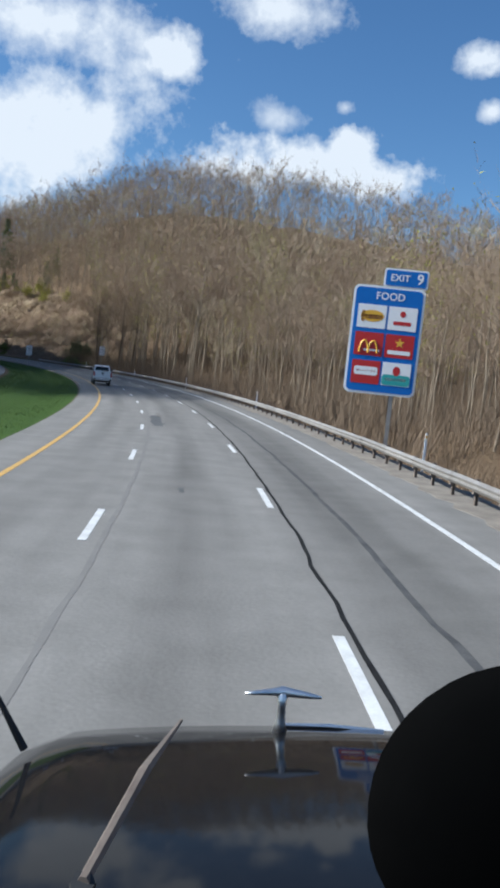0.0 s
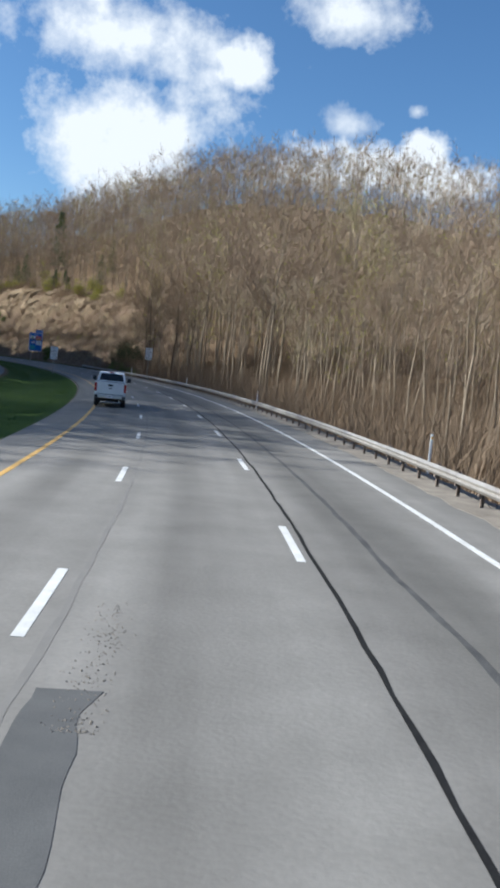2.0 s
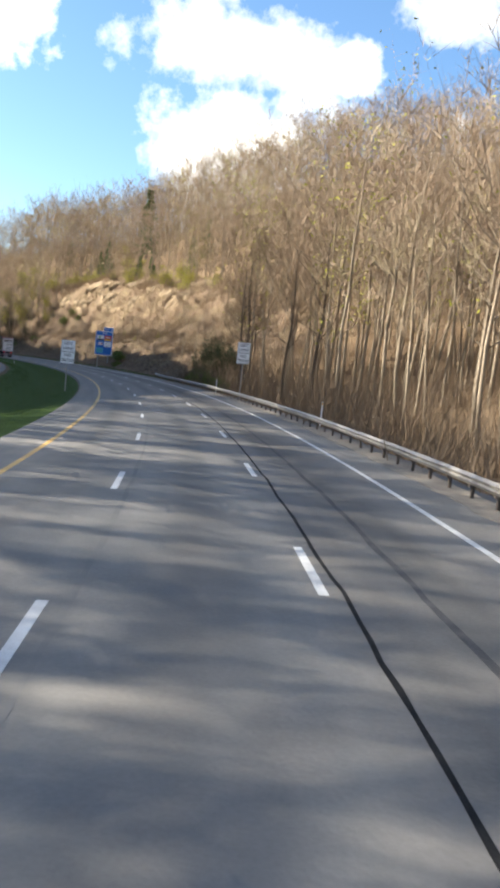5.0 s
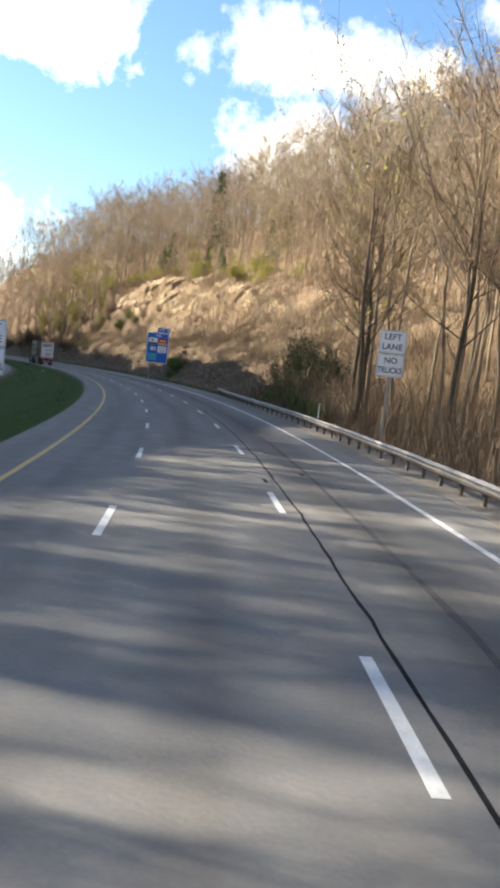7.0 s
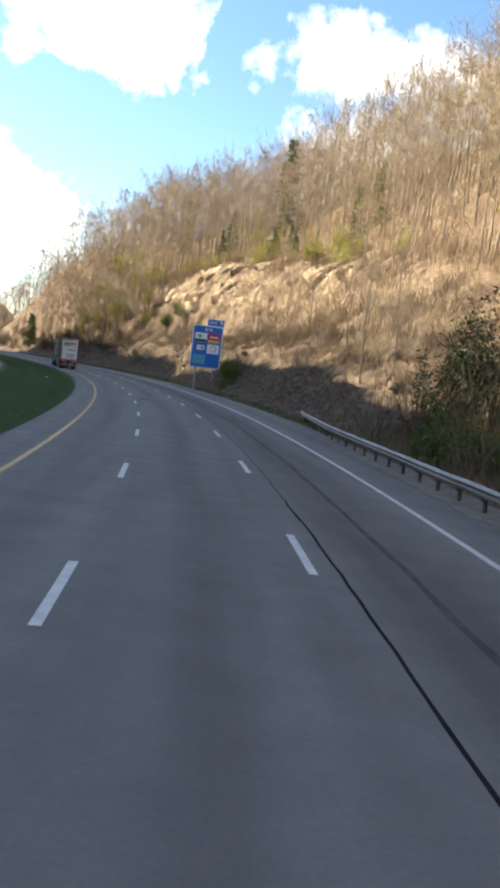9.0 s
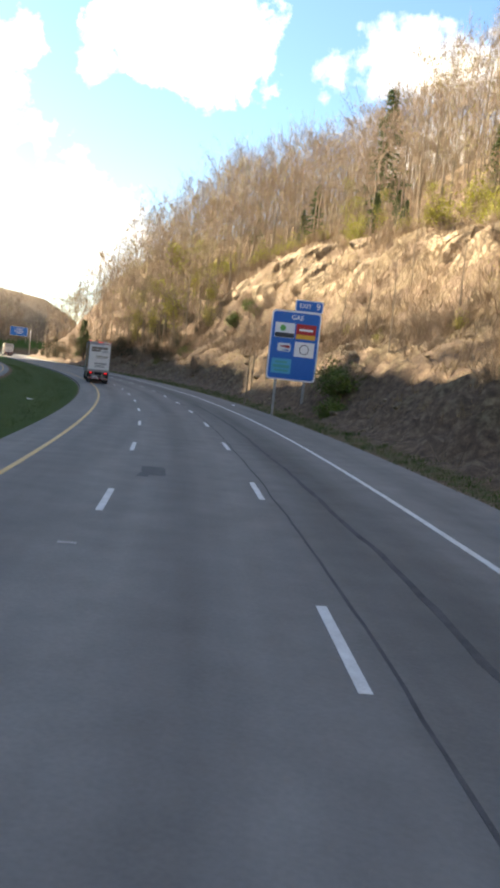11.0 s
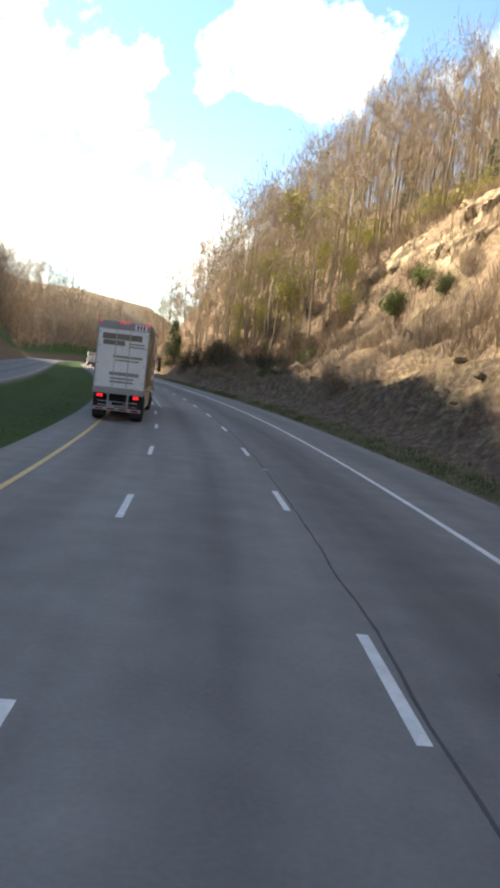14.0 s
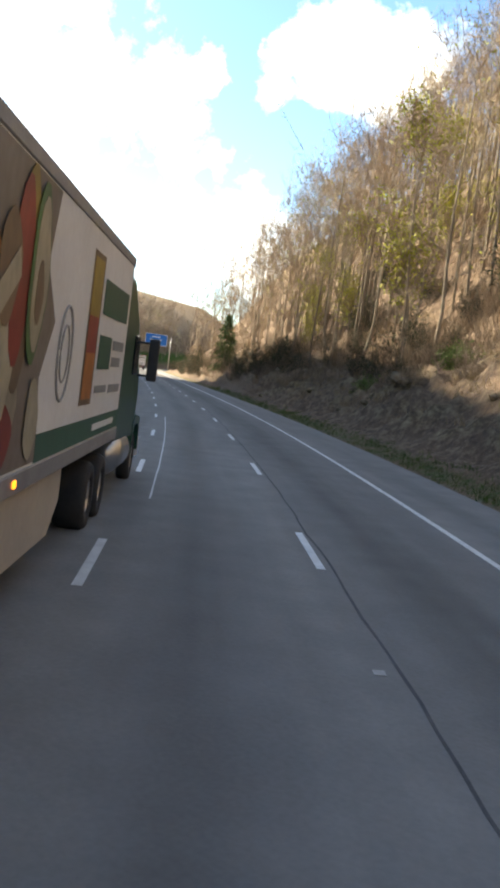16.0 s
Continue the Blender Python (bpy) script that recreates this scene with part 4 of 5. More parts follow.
def special_plants():
    pine = split_tree("conifer", conifer(71, 10.0, 0.27, 22), (BARK, TWIG, NEEDLE))
    thin = split_tree("conifer", conifer(72, 14.0, 0.22, 20), (BARK, TWIG, NEEDLE))
    for s, c, size, k in ((507, 15.0, 1.3, pine), (379, 51, 1.75, thin), (386, 40.5, 0.95, thin), (338, 52, 0.9, thin), (520, 18, 0.7, pine), (401, 44, 0.7, thin), (356, 39, 0.75, pine), (330, 44, 0.8, thin), (344, 38.5, 0.5, pine), (352, 41, 0.6, pine), (436, 46, 0.8, thin)):
        plant("conifer", k, s, c, size, s * 37 % 360, "dark green conifer standing among bare trees", "conifer", "conifers on the slope")
    bud = split_tree("tree", bare_tree(81, 12.0, 26, 6, 8, 0.9, wide=0.2, crown_from=0.2, leaf=0.12, leaves=2), TREE_MATS)
    for s, c, size in ((404, 19.4, 1.7), (390, 22.5, 0.7), (425, 19.5, 1.2), (418, 27, 1.2), (446, 20, 1.1), (355, 36, 0.6), (362, 37, 0.7), (345, 35, 0.55), (440, 18, 0.7), (404, 27, 0.8), (326, 33, 0.5)):
        plant("tree", bud, s, c, size, s * 53 % 360, "small tree with yellow-green spring leaves on the bank", "tree", "trees on the slope")
    arching = split_tree("tree", bare_tree(88, 17.0, 24, 7, 8, 0.0, wide=0.34, crown_from=0.3, thick=0.014), (DARK_BARK, BRUSH, BUD))
    for s, c, size in ((199, 11.6, 0.95), (206, 14.0, 1.0), (213, 15.5, 1.05), (190, 14.5, 1.0), (221, 19, 0.9), (184, 16, 1.05)):
        plant("tree", arching, s, c, size, s * 61 % 360, "large bare tree with arching limbs behind the guardrail", "tree", "trees on the slope")
    olive = split_tree("shrub", shrub(98, 4.5, 4.5, 0.5, 40), (BARK, TWIG, BUD))
    rim = np.random.default_rng(44)
    for k in range(44):
        s, c = rim.uniform(296, 440), rim.uniform(33, 40)
        plant("shrub", olive, s, c, rim.uniform(0.5, 1.3), rim.uniform(0, 360), "olive-green budding shrub on the rim of the road cut", "shrub", "shrubs on the rim")
    for s, c, size in ((318, 22.0, 0.4), (287, 20.5, 0.35), (340, 21.5, 0.3), (302, 19.5, 0.3)):
        plant("shrub", olive, s, c, size, s * 31 % 360, "low yellow-green bush on the tan slope", "shrub", "shrubs on the bank")
    thin_tree = split_tree("tree", bare_tree(91, 9.0, 16, 5, 8, 0.0, wide=0.2, crown_from=0.42, thick=0.0095), TREE_MATS)
    for s, c, turn in ((308.0, 9.15, 0), (308.4, 9.75, 140)):
        plant("tree", thin_tree, s, c, 1.0, turn, "slender bare young tree at the foot of the bank", "tree", "trees on the slope")
    green = split_tree("shrub", shrub(95, 3.0, 2.2, 0.8), (BARK, TWIG, SHRUB_LEAF))
    bare = split_tree("shrub", shrub(96, 3.4, 2.6, 0.0), (BARK, TWIG, SHRUB_LEAF))
    for s, c, size in ((286, 11.8, 1.05), (284, 11.0, 0.7), (222, 11.0, 0.9), (219, 11.6, 0.8), (204.5, 10.8, 0.7), (209, 11.2, 0.8), (214, 11.4, 0.75), (377, 23.9, 1.2), (366, 24.5, 0.8), (374, 25.4, 1.0), (385, 17, 0.9), (398, 15, 0.9), (225, 12.5, 1.0)):
        plant("shrub", green, s, c, size, s * 29 % 360, "leafy green shrub growing on the roadside bank", "shrub", "shrubs on the bank")
    thicket = split_tree("shrub", shrub(97, 6.0, 8.0, 1.0), (DARK_BARK, BRUSH, DARK_NEEDLE))
    for s, c, size in ((226, 15.0, 1.0), (229.5, 14.0, 0.85), (232, 16.5, 0.95), (222, 16.0, 0.8)):
        plant("shrub", thicket, s, c, size, s * 71 % 360, "tall dark evergreen thicket beside the guardrail end", "shrub", "shrubs on the bank")
    scrub = split_tree("shrub", shrub(99, 5.0, 5.5, 0.4, 36), (DARK_BARK, BRUSH, DARK_NEEDLE))
    dark = np.random.default_rng(51)
    for k in range(70):
        s, c = dark.uniform(388, 470) if k < 34 else dark.uniform(470, 640), dark.uniform(13.5, 27) if k < 34 else dark.uniform(10.5, 22)
        plant("shrub", scrub, s, c, dark.uniform(0.5, 1.1), dark.uniform(0, 360), "dark olive-brown scrub at the foot of the wooded slope", "shrub", "scrub at the foot of the slope")
    for s, c, size in ((216, 17.5, 1.2), (224, 19, 1.3), (210, 14.5, 0.9), (230, 12.5, 0.9)):
        plant("shrub", bare, s, c, size * 1.6, s * 43 % 360, "tall rust-brown leafless thicket behind the guardrail", "shrub", "shrubs on the bank")
    rng = np.random.default_rng(33)
    for _ in range(110):
        s, c = rng.uniform(232, 530), rng.uniform(12, 36)
        if 296 < s < 340 and c < 17:
            continue
        plant("shrub", bare, s, c, rng.uniform(0.5, 1.25), rng.uniform(0, 360), "leafless brown shrub on the earth bank", "shrub", "bare shrubs on the bank")


build_rock_face()
build_boulders()
build_brush()
special_plants()

# ---------------------------------------------------------------- guardrail, posts and signs
BLUE = material("sign_blue", (0.014, 0.15, 0.52), (0.012, 0.135, 0.48), rough=0.45, bump=0, spec=0.4)
SIGN_WHITE = material("sign_white", (0.88, 0.88, 0.88), (0.82, 0.82, 0.82), rough=0.45, bump=0)
SIGN_BLACK = material("sign_black", (0.03, 0.03, 0.035), (0.045, 0.045, 0.05), rough=0.5, bump=0)
RED = material("sign_red", (0.50, 0.02, 0.022), (0.44, 0.02, 0.02), rough=0.45, bump=0)
GOLD = material("sign_yellow", (0.80, 0.46, 0.04), (0.72, 0.40, 0.04), rough=0.45, bump=0)
BROWN = material("sign_brown", (0.36, 0.16, 0.03), (0.30, 0.13, 0.03), rough=0.45, bump=0)
TEAL = material("sign_teal", (0.06, 0.38, 0.36), (0.05, 0.33, 0.32), rough=0.45, bump=0)
SKY_BLUE = material("sign_sky_blue", (0.07, 0.42, 0.62), (0.06, 0.38, 0.58), rough=0.45, bump=0)
SIGN_GREEN = material("sign_green", (0.12, 0.42, 0.10), (0.10, 0.38, 0.09), rough=0.45, bump=0)
SIGN_BACK = material("sign_post_steel", (0.40, 0.39, 0.37), (0.27, 0.25, 0.23), scale=3, fine=25, rough=0.55, metal=0.5)


def flare(s):
    """The end of the rail swings away from the road."""
    return 1.75 * (max(0.0, s - 219) / 24) ** 2


def build_guardrail():
    base = at_road(100, 7.5)
    rail = thing("guardrail", base, "weathered galvanised W-beam guardrail along the shoulder", "guardrail")
    back = base.inverted()
    section = [(0.0, 0.0), (-0.02, 0.03), (-0.075, 0.075), (-0.075, 0.105), (-0.02, 0.14), (-0.02, 0.17), (-0.075, 0.205), (-0.075, 0.235), (-0.02, 0.28), (0.0, 0.31)]
    step = 3.81
    outer = [(x, z) for x, z in section] + [(x + 0.012, z) for x, z in section[::-1]]
    bm = loft([[(x, -0.15, z) for x, z in outer], [(x, step + 0.12, z) for x, z in outer]])
    beam = part("beam", bm, STEEL, rail).data
    bpy.data.objects.remove(bpy.data.objects["beam"])
    bm = box(0.012, 0.09, -0.05, 0.05, 0.30, 0.72, 0.008)
    block = part("blockout", bm, RUST_STEEL, rail).data
    bpy.data.objects.remove(bpy.data.objects["blockout"])
    bm = box(0.09, 0.10, -0.05, 0.05, -0.7, 0.74)
    box(0.10, 0.17, -0.006, 0.006, -0.7, 0.74, bm=bm)
    box(0.17, 0.18, -0.05, 0.05, -0.7, 0.74, bm=bm)
    post = part("post", bm, RUST_STEEL, rail).data
    bpy.data.objects.remove(bpy.data.objects["post"])
    k = 1 + 0.0021 * 7.5
    rng = np.random.default_rng(3)
    s, i = -18.0, 0
    while s < 241:
        sag = 0.02 * noise.noise(Vector((s / 9, 0, 0)))
        m = at_road(s, 7.5 + sag + flare(s), 0.0, rng.uniform(-0.25, 0.25) - math.degrees(math.atan((flare(s + step) - flare(s)) / step)))
        ob = new("beam", beam)
        ob.parent = rail
        ob.matrix_local = back @ m @ Matrix.Translation((0, 0, 0.40 + sag))
        for j in (0.0, step / 2):
            m2 = at_road(s + j / k, 7.5 + sag + flare(s + j), 0.0, rng.uniform(-4, 4))
            for name, me in (("post", post), ("blockout", block)):
                ob = new(name, me)
                ob.parent = rail
                ob.matrix_local = back @ m2 @ Matrix.Translation((0, 0, sag))
        s += step / k
    return rail


def delineator(s, c):
    th = thing("delineator_post", at_road(s, c, height_at(s, c)), "pale slim roadside marker post behind the guardrail", "marker post", "marker posts")
    part("stake", box(-0.045, 0.045, -0.012, 0.012, -0.2, 1.55, 0.006), SIGN_WHITE, th)
    part("reflector", plate(0.07, 0.1, 0.02, 0.008, z=1.42, y=-0.021), GOLD, th, "small amber reflector")


def logo_panel(th, x, z, w, h, back, shapes):
    """A business panel: a plain plate with a few plain shapes on it."""
    panel = part("logo_panel", plate(w, h, 0.04, 0.012, x=x, z=z, y=-0.028), back, th)
    for kind, mat, px, pz, pw, ph in shapes:
        cx, cz = x + px * w, z + pz * h
        bm = bmesh.new()
        if kind == "bar":
            plate(pw * w, ph * h, min(pw * w, ph * h) * 0.25, 0.006, bm, cx, cz, -0.035)
        elif kind == "disc":
            out = [(cx + pw * w / 2 * math.cos(a), cz + ph * h / 2 * math.sin(a)) for a in np.linspace(0, 2 * math.pi, 20, endpoint=False)]
            loft([[(a, -0.035, b) for a, b in out], [(a, -0.029, b) for a, b in out]], bm)
        elif kind == "ring":
            pts = [(cx + pw * w / 2 * math.cos(a), -0.034, cz + ph * h / 2 * math.sin(a)) for a in np.linspace(0, 2 * math.pi, 22)]
            tube(pts, [0.028] * len(pts), 5, bm, cap=False)
        elif kind == "star":
            out = [(cx + pw * w / 2 * (1, 0.42)[i % 2] * math.sin(i * math.pi / 5), cz + pw * w / 2 * (1, 0.42)[i % 2] * math.cos(i * math.pi / 5)) for i in range(10)]
            loft([[(a, -0.035, b) for a, b in out], [(a, -0.029, b) for a, b in out]], bm)
        elif kind == "arches":
            for side in (-1, 1):
                pts = [(cx + side * pw * w / 4 + pw * w / 4 * math.cos(a), -0.034, cz - ph * h / 2 + ph * h * math.sin(a)) for a in np.linspace(0, math.pi, 12)]
                tube(pts, [0.045] * len(pts), 5, bm)
        part("emblem", bm, mat, panel)
    return panel


def service_sign(s, c, z0, width, high, title, panels, turn, posts, label):
    """A large blue services sign on steel posts; c is its left edge."""
    ground = min(height_at(s, c + width * 0.3), height_at(s, c + width * 0.8)) - 0.3
    th = thing("service_sign", at_road(s, c + width / 2, 0, turn), label, "road sign", "services signs")
    mid = z0 + high / 2
    part("border", plate(width, high, 0.3, 0.03, z=mid), SIGN_WHITE, th, "white sign rim")
    part("face", plate(width - 0.22, high - 0.22, 0.22, 0.012, z=mid, y=-0.014), BLUE, th)
    tab_x, tab_z = width / 2 - 1.03, z0 + high + 0.44
    part("exit_tab", plate(2.16, 0.92, 0.12, 0.03, x=tab_x, z=tab_z), SIGN_WHITE, th, "small plate with the exit number")
    part("exit_tab_face", plate(2.0, 0.76, 0.1, 0.012, x=tab_x, z=tab_z, y=-0.014), BLUE, th)
    lettering("exit_lettering", "EXIT", 0.46, SIGN_WHITE, th, tab_x - 0.3, tab_z, -0.02)
    lettering("exit_number", "9", 0.7, SIGN_WHITE, th, tab_x + 0.68, tab_z, -0.02)
    lettering("title_lettering", title, 0.5, SIGN_WHITE, th, 0.06, z0 + high - 0.5, -0.02)
    w, h = width * 0.4, high * 0.215
    for i, p in enumerate(panels):
        if p:
            logo_panel(th, (-0.215, 0.215)[i % 2] * width, z0 + high * (0.715, 0.46, 0.2)[i // 2], w, h, *p)
    for x in posts:
        bm = box(x - 0.09, x + 0.09, 0.05, 0.06, ground, z0 + high - 0.2)
        box(x - 0.006, x + 0.006, 0.06, 0.19, ground, z0 + high - 0.2, bm=bm)
        box(x - 0.09, x + 0.09, 0.19, 0.2, ground, z0 + high - 0.2, bm=bm)
        part("post", bm, SIGN_BACK, th)
    for z in (z0 + 0.5, z0 + high - 0.6):
        part("crossbar", box(-width / 2 + 0.2, width / 2 - 0.2, 0.03, 0.05, z, z + 0.08), SIGN_BACK, th)


def lane_sign(s, c, z0, turn, label):
    th = thing("lane_sign", at_road(s, c, 0, turn), label, "road sign", "lane signs")
    for z, words in ((z0 + 0.5, ("NO", "TRUCKS")), (z0 + 1.5, ("LEFT", "LANE"))):
        plate_ob = part("plate", plate(1.15, 0.97, 0.06, 0.008, z=z), SIGN_WHITE, th)
        part("rim", plate(1.11, 0.93, 0.05, 0.002, z=z, y=-0.0025), SIGN_BLACK, plate_ob, "thin black rim line")
        part("face", plate(1.08, 0.90, 0.05, 0.003, z=z, y=-0.0065), SIGN_WHITE, plate_ob)
        lettering("lettering", words[0], 0.36, SIGN_BLACK, plate_ob, 0, z + 0.21, -0.012)
        lettering("lettering", words[1], 0.36, SIGN_BLACK, plate_ob, 0, z - 0.21, -0.012, squeeze=0.78 if len(words[1]) > 5 else 1.0)
    bm = box(-0.05, 0.05, 0.012, 0.06, height_at(s, c) - 0.4, z0 + 1.9, 0.006)
    part("post", bm, SIGN_BACK, th)


def cantilever_sign(s, c):
    th = thing("overhead_sign", at_road(s, c, 0), "blue overhead sign on a grey steel mast", "road sign")
    part("panel", plate(8.2, 4.3, 0.3, 0.06, x=-5.6, z=11.6), SIGN_WHITE, th)
    part("panel_face", plate(7.95, 4.05, 0.25, 0.02, x=-5.6, z=11.6, y=-0.03), BLUE, th)
    part("mast", tube([(0, 0.3, height_at(s, c) - 0.5), (0, 0.3, 13.0)], [0.24, 0.16], 10), SIGN_BACK, th, smooth=True)
    for z in (11.0, 12.2):
        part("arm", tube([(0, 0.3, z), (-9.0, 0.3, z)], [0.11, 0.08], 8), SIGN_BACK, th)
    for z, w in ((12.6, 3.2), (11.6, 4.2), (10.7, 2.6)):
        part("writing_bar", plate(w, 0.3, 0.05, 0.006, x=-5.6, z=z, y=-0.04), SIGN_WHITE, th)


def litter(s, c, length, width, turn, label):
    """A crumpled pale scrap on the ground."""
    bm = bmesh.new()
    n = 6
    rows = []
    for i in range(n + 1):
        y = length * (i / n - 0.5)
        lift = 0.02 + 0.03 * abs(noise.noise(Vector((s + i * 0.7, c, 2))))
        rows.append([bm.verts.new((x, y, lift + dz)) for x, dz in ((-width / 2, 0.0), (0.0, 0.025), (width / 2, 0.0), (0.0, -0.012))])
    for a, b in zip(rows, rows[1:]):
        for k in range(4):
            bm.faces.new((a[k], a[(k + 1) % 4], b[(k + 1) % 4], b[k]))
    bm.faces.new(rows[0][::-1]), bm.faces.new(rows[-1])
    scrap = part("paper_scrap", bm, SIGN_WHITE)
    scrap.matrix_world = at_road(s, c, 0.0 if c < 8.3 and c > -6.3 else height_at(s, c) + 0.06, turn)
    tagged(scrap, label, "paper scrap", "scraps by the road")


litter(302.6, 7.1, 0.9, 0.07, 12, "thin white strip lying on the gravel shoulder")
litter(291.0, -9.5, 0.5, 0.35, 40, "white scrap of paper on the grass median")
build_guardrail()
for s in (29, 70, 111, 152, 196):
    delineator(s, 8.5)
FOOD = [
    (SIGN_WHITE, [("disc", GOLD, 0.02, 0.02, 0.82, 0.5), ("bar", BROWN, 0.08, -0.02, 0.6, 0.2), ("disc", BROWN, -0.3, 0.0, 0.16, 0.5)]),
    (SIGN_WHITE, [("disc", RED, 0.0, 0.2, 0.2, 0.26), ("bar", RED, 0.0, -0.2, 0.62, 0.16)]),
    (RED, [("arches", GOLD, 0.0, -0.12, 0.62, 0.52), ("bar", SIGN_WHITE, 0.12, -0.26, 0.56, 0.09)]),
    (RED, [("star", GOLD, 0.0, 0.14, 0.36, 0.4), ("bar", SIGN_WHITE, 0.0, -0.27, 0.8, 0.17)]),
    (RED, [("bar", SIGN_WHITE, 0.0, 0.05, 0.82, 0.36), ("bar", RED, 0.0, 0.05, 0.66, 0.1)]),
    (SIGN_WHITE, [("bar", TEAL, 0.0, -0.25, 0.98, 0.46), ("disc", RED, 0.0, 0.14, 0.26, 0.42), ("bar", SIGN_WHITE, 0.0, -0.22, 0.74, 0.12)]),
]
GAS = [
    (SIGN_WHITE, [("disc", SIGN_GREEN, -0.1, 0.14, 0.3, 0.42), ("bar", SIGN_BLACK, 0.0, -0.33, 0.98, 0.3)]),
    (RED, [("bar", SIGN_WHITE, 0.0, 0.12, 0.7, 0.15), ("bar", GOLD, 0.0, -0.34, 0.98, 0.3)]),
    (BLUE, [("bar", SIGN_WHITE, 0.05, 0.05, 0.66, 0.56), ("bar", RED, 0.05, 0.1, 0.56, 0.18), ("bar", BLUE, 0.05, -0.13, 0.5, 0.1)]),
    (SIGN_WHITE, [("ring", SIGN_BLACK, 0.0, 0.0, 0.46, 0.62)]),
    (SKY_BLUE, [("bar", TEAL, -0.02, 0.26, 0.6, 0.14), ("bar", TEAL, 0.0, -0.02, 0.84, 0.2), ("bar", TEAL, 0.02, -0.3, 0.7, 0.12)]),
    None,
]
service_sign(40, 7.8, 2.5, 3.5, 5.3, "FOOD", FOOD, -10, (0.65,), "tall blue services sign with food panels beyond the guardrail")
service_sign(292, 7.7, 2.75, 3.8, 5.3, "GAS", GAS, -6, (-1.1, 1.1), "tall blue services sign with fuel panels on two posts")
lane_sign(181, 8.15, 3.3, -5, "white lane restriction sign with black letters behind the guardrail")
lane_sign(177, -7.6, 2.1, 0, "white lane restriction sign with black letters in the grass median")
cantilever_sign(652, 9.9)


# ---------------------------------------------------------------- vehicles
CAR_WHITE = material("white_car_paint", (0.74, 0.75, 0.76), (0.66, 0.67, 0.68), scale=1.5, fine=20, rough=0.25, bump=0, coat=0.6)
CAR_GLASS = material("dark_window_glass", (0.010, 0.011, 0.012), (0.016, 0.017, 0.018), rough=0.06, bump=0)
RUBBER = material("tyre_rubber", (0.018, 0.018, 0.019), (0.035, 0.034, 0.033), scale=5, fine=50, rough=0.85)
CHROME = material("chrome", (0.88, 0.87, 0.86), (0.76, 0.75, 0.74), rough=0.36, metal=1.0, bump=0)
ALLOY = material("aluminium", (0.62, 0.62, 0.62), (0.46, 0.46, 0.46), scale=4, fine=30, rough=0.35, metal=0.9, bump=0.05)
BLACK_PLASTIC = material("black_plastic", (0.016, 0.016, 0.017), (0.028, 0.028, 0.028), rough=0.6, bump=0.05)
TAIL_RED = material("red_lens", (0.36, 0.012, 0.016), (0.28, 0.01, 0.012), rough=0.2, bump=0)
LAMP_RED = glow("red_lamp", (0.8, 0.012, 0.02), 0.4)
LAMP_AMBER = glow("amber_lamp", (1.0, 0.26, 0.02), 0.7)
TRAILER_WHITE = material("trailer_white", (0.80, 0.785, 0.755), (0.68, 0.66, 0.625), scale=0.7, fine=9, rough=0.5, bump=0.05)
TRAILER_GREY = material("trailer_grey", (0.34, 0.33, 0.32), (0.25, 0.24, 0.23), scale=2, fine=20, rough=0.5, metal=0.3)
SKIRT = material("trailer_skirt", (0.50, 0.44, 0.35), (0.40, 0.35, 0.28), scale=1.2, fine=12, rough=0.6)
TRUCK_GREEN = material("green_truck_paint", (0.018, 0.075, 0.042), (0.014, 0.06, 0.035), scale=1.5, fine=15, rough=0.4, bump=0, coat=0.15)
STRIPE_GREEN = material("dark_green_stripe", (0.035, 0.11, 0.065), (0.03, 0.09, 0.055), rough=0.5, bump=0)
PRINT_DARK = material("print_dark", (0.15, 0.118, 0.09), (0.24, 0.20, 0.16), scale=1.2, fine=7, rough=0.5, bump=0)
PRINTS = [material("print_" + n, tuple(v * 0.85 for v in c), tuple(v * 0.45 for v in c), scale=1.6, fine=5, rough=0.5, bump=0, vary=0.25) for n, c in (("red", (0.36, 0.05, 0.03)), ("orange", (0.52, 0.19, 0.04)), ("yellow", (0.52, 0.36, 0.06)), ("green", (0.10, 0.20, 0.05)), ("cream", (0.55, 0.48, 0.33)), ("tan", (0.34, 0.22, 0.12)))]
PRINT_GREY = material("print_grey", (0.24, 0.24, 0.23), (0.30, 0.30, 0.29), rough=0.5, bump=0)
UNDERBODY = material("underbody", (0.02, 0.019, 0.018), (0.035, 0.032, 0.03), scale=3, fine=20, rough=0.9)


TALL = 1.16


def wheel(parent, x, y, r, w, side, dual=False):
    """A wheel with a rounded tyre and a dished rim; side is 1 on the right."""
    hub = part("wheel", ring_solid([(r * 0.55, -w / 2), (r * 0.9, -w / 2), (r * 0.985, -w * 0.36), (r, -w * 0.2), (r, w * 0.2), (r * 0.985, w * 0.36), (r * 0.9, w / 2), (r * 0.55, w / 2)]), RUBBER, parent, smooth=True)
    hub.matrix_local = Matrix.Translation((x, y, r)) @ pose(0, 0, 0, 0, 90 * side, 0)
    part("rim", ring_solid([(0.02, w * 0.22), (r * 0.2, w * 0.24), (r * 0.24, w * 0.1), (r * 0.46, w * 0.05), (r * 0.56, w * 0.46), (r * 0.6, w * 0.49), (r * 0.56, 0.0), (0.02, 0.0)]), ALLOY, hub, smooth=True)
    return hub


def ring_solid(profile, n=28):
    bm = bmesh.new()
    rings = [[bm.verts.new((r * math.cos(2 * math.pi * k / n), r * math.sin(2 * math.pi * k / n), z)) for k in range(n)] for r, z in profile]
    for a, b in zip(rings, rings[1:] + rings[:1]):
        for k in range(n):
            bm.faces.new((a[k], a[(k + 1) % n], b[(k + 1) % n], b[k]))
    return bm


